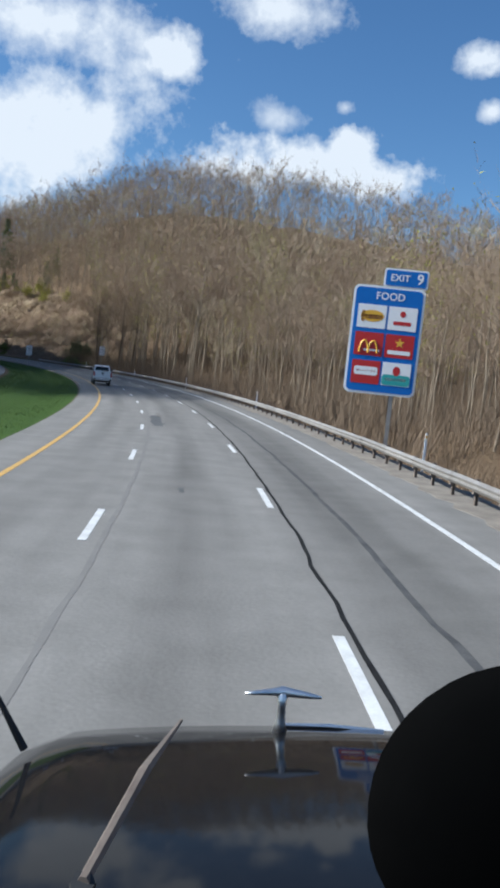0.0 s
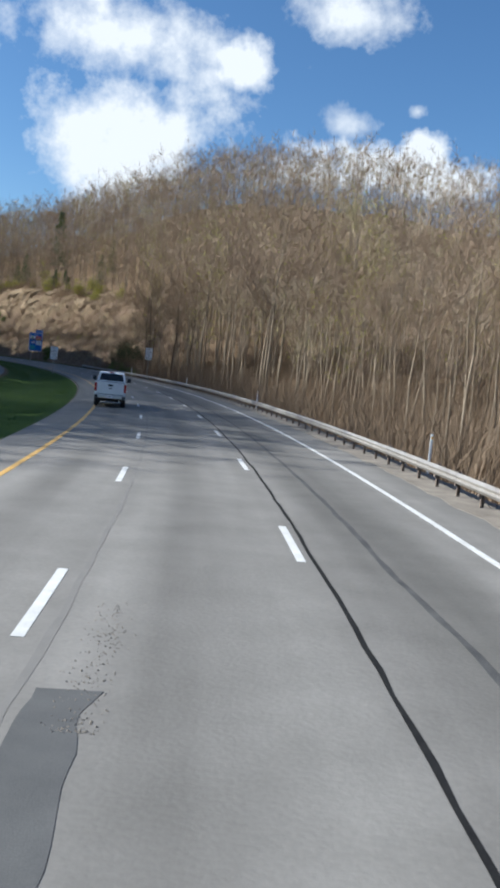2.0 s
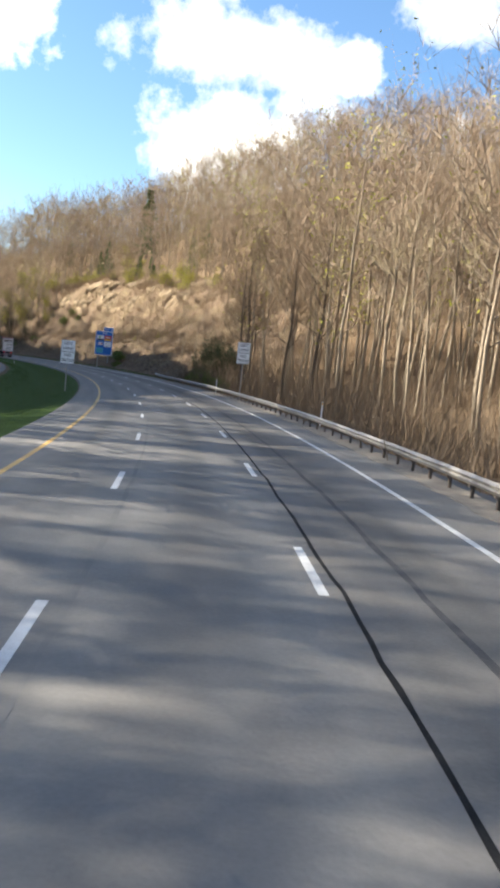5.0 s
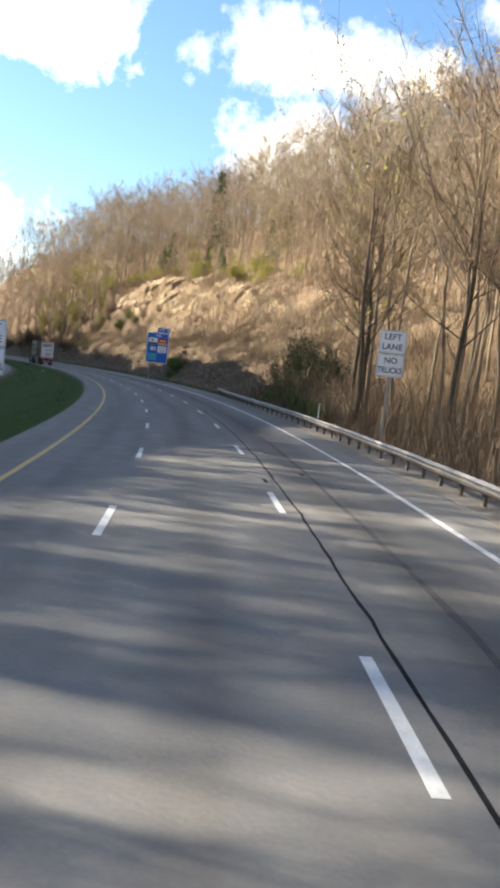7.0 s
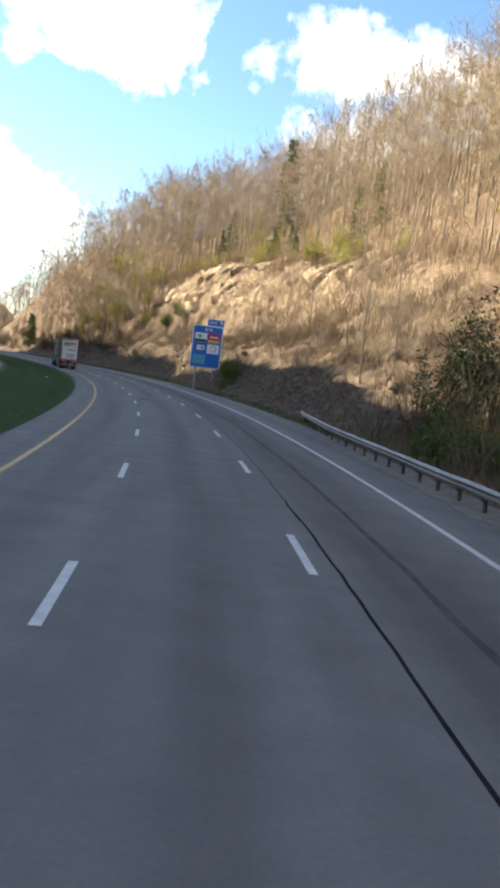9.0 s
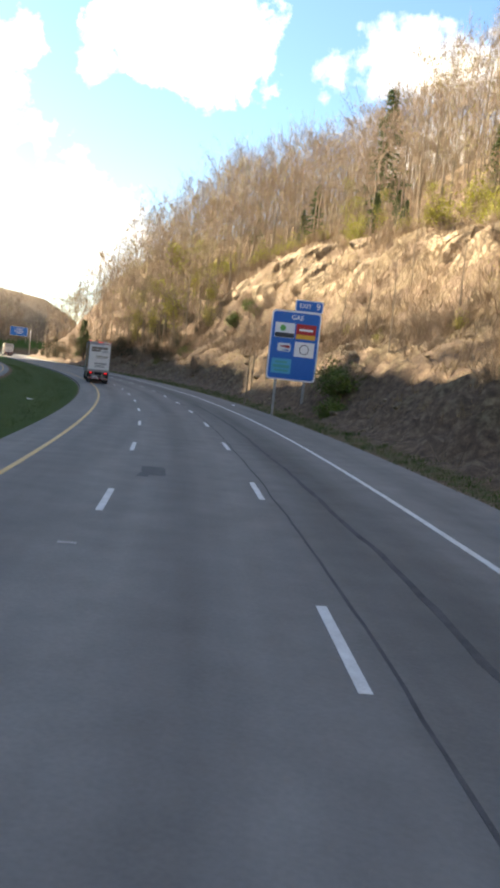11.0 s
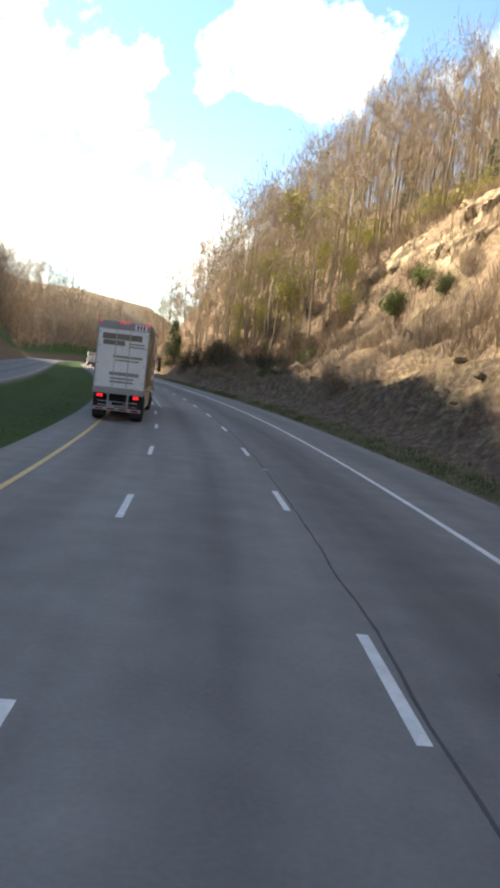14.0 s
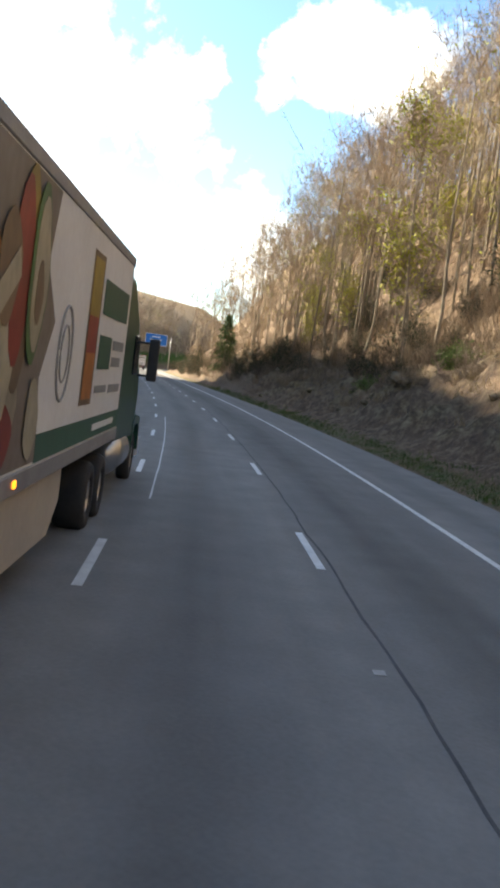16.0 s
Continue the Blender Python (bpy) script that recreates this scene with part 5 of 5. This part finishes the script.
def outline_solid(points, x0, x1, bevel=0.0, lean=0.0, lean_from=0.0):
    """A side outline (y, z) carried across from x0 to x1; above lean_from the flanks lean inwards."""
    bm = loft([[(x0 + max(0, z - lean_from) * lean, y, z) for y, z in points], [(x1 - max(0, z - lean_from) * lean, y, z) for y, z in points]])
    if bevel:
        bmesh.ops.bevel(bm, geom=list(bm.edges), offset=bevel, segments=2, affect="EDGES", profile=0.5, clamp_overlap=True)
    return bm


def build_pickup(s, c):
    th = thing("pickup_truck", at_road(s, c) @ Matrix.Diagonal((1, 1, TALL, 1)), "white crew-cab pickup truck in the inner lane", "pickup truck")
    arch = lambda y0: [(y0 + 0.52 - 0.52 * math.cos(a), 0.45 + 0.56 * math.sin(a)) for a in np.linspace(0.1, math.pi - 0.1, 9)]
    lower = [(0.12, 0.62)] + arch(0.78) + [(2.2, 0.46), (4.05, 0.46)] + arch(4.15) + [(5.75, 0.5), (5.86, 0.85), (5.72, 1.24), (4.5, 1.36), (2.1, 1.36), (2.06, 1.36), (2.06, 1.02), (0.12, 1.02)]
    part("body", outline_solid(lower, -0.985, 0.985, 0.035), CAR_WHITE, th)
    for x0, x1 in ((-0.99, -0.86), (0.86, 0.99)):
        part("bedside", box(x0, x1, 0.12, 2.1, 1.0, 1.40, 0.035, segments=2), CAR_WHITE, th)
    part("bed_liner", box(-0.86, 0.86, 0.16, 2.05, 1.0, 1.03), BLACK_PLASTIC, th)
    gate = part("tailgate", box(-0.85, 0.85, 0.06, 0.16, 0.72, 1.39, 0.03, segments=2), CAR_WHITE, th)
    part("gate_handle", box(-0.16, 0.16, 0.035, 0.065, 1.16, 1.27, 0.012), BLACK_PLASTIC, gate)
    part("badge", plate(0.24, 0.05, 0.02, 0.008, z=1.05, y=0.05), BLACK_PLASTIC, gate)
    part("gate_cap", box(-0.86, 0.86, 0.07, 0.15, 1.39, 1.42, 0.01), BLACK_PLASTIC, gate)
    cab = [(2.06, 1.34), (2.12, 1.40), (2.38, 1.86), (2.6, 1.93), (3.7, 1.93), (3.95, 1.86), (4.62, 1.36)]
    part("cab", outline_solid(cab, -0.95, 0.95, 0.04, 0.27, 1.36), CAR_WHITE, th)
    glass = bmesh.new()
    corners = [(-0.80, 2.145, 1.42), (0.80, 2.145, 1.42), (0.70, 2.375, 1.82), (-0.70, 2.375, 1.82)]
    loft([[Vector(p) + Vector((0, -0.022, 0.008)) for p in corners], [Vector(p) + Vector((0, 0.02, 0)) for p in corners]], glass)
    part("rear_window", glass, CAR_GLASS, th)
    part("brake_lamp", box(-0.14, 0.14, 2.37, 2.42, 1.87, 1.91, 0.008), TAIL_RED, th)
    for side in (-1, 1):
        for y0, y1, y2, y3 in ((2.42, 3.2, 3.2, 2.62), (3.3, 4.35, 3.86, 3.3)):
            g = bmesh.new()
            pts = [(side * 0.945, y0, 1.42), (side * 0.945, y1, 1.42), (side * 0.845, y2, 1.80), (side * 0.845, y3, 1.80)]
            loft([[Vector(p) + Vector((side * 0.012, 0, 0)) for p in pts], [Vector(p) - Vector((side * 0.03, 0, 0)) for p in pts]], g)
            part("side_window", g, CAR_GLASS, th)
        for y in (2.55, 3.45):
            part("door_handle", box(side * 0.985 - 0.012, side * 0.985 + 0.022, y, y + 0.2, 1.2, 1.235, 0.008), BLACK_PLASTIC, th)
        part("tail_light", box(side * 0.865 - 0.02 if side > 0 else -0.995, 0.995 if side > 0 else -0.845, 0.06, 0.2, 0.86, 1.32, 0.02, segments=2), TAIL_RED, th, "tall red tail light")
        mirror = part("mirror", box(side * 1.16 - 0.12, side * 1.16 + 0.12, 4.02, 4.16, 1.36, 1.62, 0.04, segments=2), BLACK_PLASTIC, th)
        part("mirror_arm", tube([(side * 0.93, 4.12, 1.38), (side * 1.08, 4.1, 1.44)], [0.03, 0.03], 6), BLACK_PLASTIC, mirror)
        wheel(th, side * 0.86, 1.30, 0.41, 0.28, side)
        wheel(th, side * 0.86, 4.67, 0.41, 0.28, side)
    bumper = part("rear_bumper", box(-0.98, 0.98, -0.08, 0.16, 0.50, 0.72, 0.03, segments=2), ALLOY, th)
    part("step_pad", box(-0.9, 0.9, -0.06, 0.14, 0.715, 0.735, 0.006), BLACK_PLASTIC, bumper)
    part("number_plate", plate(0.32, 0.16, 0.02, 0.012, z=0.61, y=-0.094), SIGN_WHITE, bumper)
    part("plate_bar", plate(0.24, 0.06, 0.01, 0.004, z=0.61, y=-0.1), PRINT_GREY, bumper)
    for side in (-1, 1):
        part("bumper_end", box(side * 0.86 - 0.1, side * 0.86 + 0.1, -0.088, 0.0, 0.52, 0.66, 0.012), BLACK_PLASTIC, bumper)
    part("chassis", box(-0.7, 0.7, 0.2, 5.6, 0.32, 0.6, 0.05), UNDERBODY, th)
    part("exhaust_pipe", tube([(0.6, 0.2, 0.38), (0.62, -0.02, 0.36)], [0.04, 0.04], 8), CHROME, th)
    return th


def print_blob(parent, mat, x, y, z, ry, rz, name="printed_shape", out=0.006):
    pts = [(y + ry * math.cos(a) * (1 + 0.12 * math.sin(3 * a + y)), z + rz * math.sin(a) * (1 + 0.1 * math.cos(2 * a + z))) for a in np.linspace(0, 2 * math.pi, 18, endpoint=False)]
    side = 1 if x > 0 else -1
    return part(name, loft([[(x, a, b) for a, b in pts], [(x + side * out, a, b) for a, b in pts]]), mat, parent)


def build_semi(s, c):
    th = thing("semi_truck", at_road(s, c, 0, -1.2) @ Matrix.Diagonal((1, 1, 1.08 * TALL, 1)), "green semi truck with a white trailer printed with produce", "semi truck")
    W = 1.29
    trailer = part("trailer_box", box(-W, W, 0.0, 16.1, 1.25, 4.08, 0.03), TRAILER_WHITE, th)
    for side in (-1, 1):
        part("roof_rail", box(side * W - 0.03, side * W + 0.02 if side > 0 else side * W + 0.03, 0.0, 16.1, 3.96, 4.10, 0.012), TRAILER_GREY, trailer)
        part("bottom_rail", box(side * W - 0.025, side * W + 0.025, 0.0, 16.1, 1.17, 1.37, 0.012), TRAILER_GREY, trailer)
        part("corner_post", box(side * W - 0.03, side * W + 0.03, -0.03, 0.14, 1.15, 4.12, 0.012), TRAILER_GREY, trailer)
        x = side * (W + 0.004)
        wall = [(1.1, 1.40), (9.1, 1.40), (8.8, 2.2), (9.35, 2.75), (8.7, 3.25), (9.0, 3.94), (0.9, 3.94), (1.3, 3.1), (0.8, 2.2)]
        part("produce_print", loft([[(x, a, b) for a, b in wall], [(x + side * 0.004, a, b) for a, b in wall]]), PRINT_DARK, trailer, "dark print of fruit and vegetables")
        rng = np.random.default_rng(17)
        for i in range(58):
            y, z = rng.uniform(1.7, 8.6), rng.uniform(1.65, 3.75)
            ry = rng.uniform(0.14, 0.5)
            print_blob(trailer, PRINTS[rng.integers(6)], x + side * (0.005 + i * 0.0004), y, z, ry, min(ry * rng.uniform(0.7, 1.9), z - 1.46, 3.9 - z), out=0.003)
        print_blob(trailer, PRINTS[3], x + side * 0.031, 8.2, 3.1, 0.42, 0.72, out=0.003)
        print_blob(trailer, PRINTS[4], x + side * 0.035, 8.25, 3.1, 0.34, 0.62, out=0.003)
        print_blob(trailer, PRINTS[5], x + side * 0.039, 8.25, 2.95, 0.17, 0.26, out=0.003)
        for ang, y in ((0.5, 4.2), (0.5, 6.4)):
            bar = part("print_bar", box(-0.002, 0.002, -1.1, 1.1, -0.13, 0.13), PRINTS[4], trailer)
            bar.matrix_local = Matrix.Translation((x + side * 0.043, y, 2.6)) @ pose(0, 0, 0, math.degrees(ang), 0, 0)
        part("green_stripe", box(min(x, x + side * 0.006), max(x, x + side * 0.006), 9.0, 16.05, 1.38, 1.66), STRIPE_GREEN, trailer)
        part("picture_frame", box(min(x, x + side * 0.005), max(x, x + side * 0.005), 11.55, 12.55, 1.85, 3.72), PRINTS[5], trailer)
        for z0, z1, m in ((1.92, 2.5, 1), (2.5, 2.95, 0), (2.95, 3.65, 2)):
            part("picture", box(min(x, x + side * 0.009), max(x, x + side * 0.009), 11.65, 12.45, z0, z1), PRINTS[m], trailer)
        for y0, y1, z0, z1, m in ((12.8, 15.75, 3.02, 3.48, STRIPE_GREEN), (12.8, 14.1, 2.3, 2.75, STRIPE_GREEN), (14.3, 15.7, 2.58, 2.72, PRINT_GREY), (14.3, 15.4, 2.34, 2.48, PRINT_GREY), (12.8, 14.0, 1.98, 2.08, PRINT_GREY), (14.3, 15.7, 1.96, 2.08, PRINT_GREY), (13.0, 15.4, 1.47, 1.56, TRAILER_WHITE)):
            part("writing_bar", box(min(x + side * 0.006, x + side * 0.010), max(x + side * 0.006, x + side * 0.010), y0, y1, z0, z1), m, trailer)
        ring = [(x + side * 0.004, 10.1 + 0.42 * math.cos(a), 2.45 + 0.5 * math.sin(a)) for a in np.linspace(0, 2 * math.pi, 24)]
        part("round_mark", tube(ring, [0.02] * 24, 4, cap=False), PRINT_GREY, trailer)
        part("round_mark", tube([(p[0], 10.1 + (p[1] - 10.1) * 0.6, 2.45 + (p[2] - 2.45) * 0.6) for p in ring], [0.015] * 24, 4, cap=False), PRINT_GREY, trailer)
        skirt = [(4.3, 0.42), (10.6, 0.42), (11.2, 0.75), (11.2, 1.2), (4.3, 1.2)]
        part("side_skirt", loft([[(side * 1.2, a, b) for a, b in skirt], [(side * 1.225, a, b) for a, b in skirt]]), SKIRT, th, "beige side skirt")
        part("marker_lamp", box(side * W - 0.02, side * W + 0.05 if side > 0 else side * W + 0.02, 8.05, 8.15, 1.24, 1.31, 0.01), LAMP_AMBER, trailer)
        part("marker_lamp", box(side * W - 0.04, side * W + 0.04, 0.1, 0.2, 1.2, 1.27, 0.01), LAMP_RED, trailer)
        for y in (1.2, 2.5):
            wheel(th, side * 1.02, y, 0.5, 0.55, side)
        for y in (13.7, 15.0):
            wheel(th, side * 1.0, y, 0.5, 0.55, side)
        wheel(th, side * 1.02, 20.6, 0.5, 0.32, side)
        door = part("rear_door", box(min(side * 0.01, side * 1.2), max(side * 0.01, side * 1.2), -0.045, 0.02, 1.38, 3.72, 0.015), TRAILER_WHITE, trailer)
        part("lock_bar", tube([(side * 0.35, -0.07, 1.3), (side * 0.35, -0.07, 3.8)], [0.022, 0.022], 8), ALLOY, door)
        for z in (1.6, 2.3, 3.0, 3.55):
            part("hinge", box(side * 1.18 - 0.06, side * 1.18 + 0.06, -0.06, -0.03, z, z + 0.07, 0.006), ALLOY, door)
        tail = part("tail_lamps", box(side * 0.92 - 0.16, side * 0.92 + 0.16, -0.06, 0.02, 0.94, 1.12, 0.015), BLACK_PLASTIC, th)
        for dx in (-0.08, 0.08):
            part("red_lamp", box(side * 0.92 + dx - 0.06, side * 0.92 + dx + 0.06, -0.075, -0.055, 0.97, 1.09, 0.01), LAMP_RED, tail)
        part("guard_upright", box(side * 0.5 - 0.05, side * 0.5 + 0.05, 0.0, 0.1, 0.45, 1.2, 0.01), TRAILER_GREY, th)
        part("mud_flap", box(side * 1.0 - 0.3, side * 1.0 + 0.3, 0.7, 0.715, 0.2, 1.1), RUBBER, th)
        part("clearance_lamp", box(side * 1.2 - 0.07, side * 1.2 + 0.07, -0.06, -0.02, 4.0, 4.05, 0.008), LAMP_RED, trailer)
    part("header", box(-1.26, 1.26, -0.05, 0.02, 3.76, 4.08, 0.012), TRAILER_GREY, trailer)
    part("number_panel", plate(0.62, 0.25, 0.02, 0.008, x=0.84, z=3.9, y=-0.058), TRAILER_WHITE, trailer, "pale panel for the fleet number")
    for x in (0.68, 0.84, 1.0):
        part("fleet_number_bar", plate(0.09, 0.18, 0.02, 0.006, x=x, z=3.9, y=-0.066), PRINTS[0], trailer)
    for z in (0.62, 0.78):
        part("guard_rung", box(-1.0, 1.0, 0.0, 0.05, z, z + 0.04, 0.008), TRAILER_GREY, th)
    for x in (-0.2, 0.0, 0.2):
        part("clearance_lamp", box(x - 0.06, x + 0.06, -0.06, -0.02, 4.0, 4.05, 0.008), LAMP_RED, trailer)
    for z, x, w, h, m in ((3.45, -0.05, 2.0, 0.24, PRINT_DARK), (3.2, -0.45, 1.1, 0.2, PRINT_DARK), (3.2, 0.7, 0.8, 0.06, PRINT_GREY), (3.08, 0.7, 0.8, 0.06, PRINT_GREY), (1.95, 0.2, 1.5, 0.14, PRINT_GREY), (1.76, 0.1, 1.2, 0.08, PRINT_GREY), (1.62, 0.1, 1.2, 0.08, PRINT_GREY), (2.65, 0.3, 1.5, 0.1, PRINTS[4]), (2.5, 0.3, 1.2, 0.06, PRINTS[4])):
        part("writing_bar", plate(w, h, 0.02, 0.006, x=x, z=z, y=-0.062), m, trailer)
    part("bumper_bar", box(-1.22, 1.22, -0.02, 0.1, 0.42, 0.56, 0.015), TRAILER_GREY, th, "rear underride bar with reflective tape")
    for x in (-0.9, -0.3, 0.3, 0.9):
        part("reflective_tape", box(x - 0.2, x + 0.2, -0.03, -0.018, 0.455, 0.525), TAIL_RED, th)
    part("sill", box(-1.27, 1.27, -0.05, 0.15, 1.12, 1.36, 0.015), TRAILER_GREY, trailer)
    part("undercarriage", box(-0.6, 0.6, 0.9, 15.9, 0.75, 1.22, 0.03), UNDERBODY, th)
    # tractor
    cab = [(16.75, 1.05), (20.2, 0.95), (20.3, 1.9), (20.05, 2.15), (19.3, 3.3), (18.2, 3.92), (16.75, 3.98)]
    part("cab", outline_solid(cab, -1.2, 1.2, 0.08, 0.05, 2.0), TRUCK_GREEN, th)
    hood = [(20.2, 0.95), (21.3, 0.95), (21.9, 0.8), (22.0, 1.35), (21.8, 1.72), (20.2, 2.05)]
    part("hood", outline_solid(hood, -1.0, 1.0, 0.1), TRUCK_GREEN, th)
    shield = [(-0.98, 20.1, 2.2), (0.98, 20.1, 2.2), (0.9, 19.42, 3.22), (-0.9, 19.42, 3.22)]
    part("windscreen", loft([[Vector(p) + Vector((0, 0.06, 0.03)) for p in shield], [Vector(p) - Vector((0, 0.06, 0)) for p in shield]]), CAR_GLASS, th)
    part("front_bumper", box(-1.18, 1.18, 21.8, 22.15, 0.4, 0.85, 0.06, segments=2), CHROME, th)
    part("frame_rail", box(-0.5, 0.5, 12.9, 21.8, 0.7, 1.0, 0.03), UNDERBODY, th)
    for side in (-1, 1):
        part("side_window", box(side * 1.16 - 0.012, side * 1.16 + 0.03 if side > 0 else side * 1.16 + 0.012, 18.75, 19.55, 2.2, 2.95, 0.02), CAR_GLASS, th)
        mirror = part("mirror", box(side * 1.5 - 0.13, side * 1.5 + 0.13, 19.95, 20.1, 2.1, 2.95, 0.05, segments=2), BLACK_PLASTIC, th)
        for z in (2.2, 2.85):
            part("mirror_arm", tube([(side * 1.15, 19.8, z), (side * 1.42, 20.0, z)], [0.025, 0.025], 6), BLACK_PLASTIC, mirror)
        part("indicator", box(side * 1.03 - 0.05, side * 1.03 + 0.05, 20.9, 21.05, 1.5, 1.6, 0.015), LAMP_AMBER, th)
        part("fuel_tank", tube([(side * 0.98, 17.0, 0.78), (side * 0.98, 18.9, 0.78)], [0.33, 0.33], 16), ALLOY, th, smooth=True)
        part("fender", outline_solid([(19.9, 0.6), (19.95, 1.0), (20.25, 1.18), (20.95, 1.18), (21.25, 1.0), (21.35, 0.6), (21.3, 1.3), (20.2, 1.4), (19.85, 1.2)], side * 1.05 - 0.17, side * 1.05 + 0.17), TRUCK_GREEN, th)
        part("cab_fairing", box(side * 1.18 - 0.02, side * 1.18 + 0.02, 16.25, 16.8, 1.1, 3.9, 0.01), TRUCK_GREEN, th)
    return th


def build_tractor_front():
    """The nose of the truck that carries the camera, as it stands at the start."""
    M = at_road(0, 0.0)
    th = thing("truck_hood", M, "glossy dark truck hood with a chrome ornament, reflecting sky", "truck hood")
    HOOD = material("dark_hood_paint", (0.006, 0.006, 0.007), (0.010, 0.010, 0.011), scale=2, fine=30, rough=0.05, bump=0.0, coat=0.02, spec=0.09)
    MID = 0.33
    rings = []
    for y, half, top, crown in ((0.95, 1.0, 2.17, 0.08), (1.3, 0.97, 2.14, 0.075), (1.7, 0.94, 2.085, 0.065), (2.1, 0.91, 2.02, 0.06), (2.4, 0.88, 1.965, 0.055), (2.6, 0.85, 1.90, 0.05), (2.75, 0.82, 1.78, 0.04), (2.85, 0.78, 1.5, 0.02), (2.88, 0.76, 0.95, 0.0)):
        ring = []
        for a in np.linspace(-1, 1, 25):
            drop = max(0.0, abs(a) - 0.7) / 0.3
            x = half * (a if drop == 0 else math.copysign(0.7 + 0.3 * math.sin(drop * math.pi / 2), a))
            ring.append((MID + x, y, top - crown * a * a - 0.16 * (1 - math.cos(drop * math.pi / 2)) + 0.07 * x))
        ring += [(MID + half * 0.98, y, 0.9), (MID - half * 0.98, y, 0.9)]
        rings.append(ring)
    part("hood_shell", loft(rings), HOOD, th, smooth=True)
    orn = Vector((0.314, 2.42, 2.088))
    bar = [orn + Vector((dx, -abs(dx) * 0.2, 0.03 * dx - abs(dx) * 0.03)) for dx in np.linspace(-0.117, 0.117, 9)]
    ornament = part("hood_ornament", tube(bar, [0.003, 0.007, 0.009, 0.012, 0.017, 0.014, 0.012, 0.009, 0.004], 8), CHROME, th, "chrome winged hood ornament", smooth=True)
    part("ornament_stem", tube([orn, orn + Vector((0.002, 0.005, -0.05)), orn + Vector((0.004, 0.01, -0.1)), orn + Vector((0.004, 0.01, -0.14))], [0.02, 0.013, 0.016, 0.026], 8), CHROME, ornament, smooth=True)
    part("hood_trim", tube([(0.33, 2.60, 1.905), (0.5, 2.60, 1.915), (0.68, 2.59, 1.918)], [0.005, 0.007, 0.005], 6), CHROME, th)
    part("wiper", tube([(-0.05, 0.70, 2.56), (-0.012, 0.9, 2.572), (0.022, 1.16, 2.52)], [0.006, 0.0075, 0.003], 6), RUST_STEEL, th, "dull grey windscreen wiper arm")
    part("wiper_mount", tube([(-0.05, 0.70, 2.56), (-0.08, 0.96, 2.1)], [0.012, 0.02], 6), BLACK_PLASTIC, th)
    part("antenna", tube([(-0.52, 2.3, 2.05), (-0.437, 2.334, 1.88)], [0.008, 0.014], 6), BLACK_PLASTIC, th)
    MATT = material("matt_black", (0.002, 0.002, 0.002), (0.003, 0.003, 0.003), rough=0.95, bump=0, spec=0.0)
    bm = bmesh.new()
    bmesh.ops.create_uvsphere(bm, u_segments=32, v_segments=20, radius=1.0)
    for v in bm.verts:
        v.co = Vector((0.194 + v.co.x * 0.074, 0.345 + v.co.y * 0.03, 2.845 + v.co.z * 0.074))
    part("dash_device", bm, MATT, th, "round black device on the dashboard", smooth=True)
    part("dash_device_stalk", tube([(0.2, 0.36, 2.83), (0.3, 0.6, 2.4), (0.36, 0.98, 2.12)], [0.02, 0.02, 0.03], 8), MATT, th)
    part("bumper", box(MID - 1.2, MID + 1.2, 2.75, 3.1, 0.4, 0.88, 0.06, segments=2), CHROME, th)
    for side in (-1, 1):
        fender = [(1.1, 0.75), (1.2, 1.12), (1.55, 1.3), (2.1, 1.3), (2.5, 1.12), (2.65, 0.75), (2.75, 1.0), (2.6, 1.4), (1.9, 1.52), (1.2, 1.44), (0.98, 1.1)]
        part("fender", outline_solid(fender, MID + side * 0.98 - 0.2, MID + side * 0.98 + 0.2), HOOD, th)
        hub = wheel(th, MID + side * 0.98, 1.85, 0.5, 0.3, side)
    return th


build_pickup(95.3, -3.8)
SEMI = build_semi(SEMI_S, SEMI_C)
for s, c in ((585, -3.4), (625, 0.0)):
    far = copy_thing(SEMI, at_road(s, c))
    tagged(far, "distant white trailer of a semi truck on the highway", "semi truck", "trucks far ahead")
build_tractor_front()
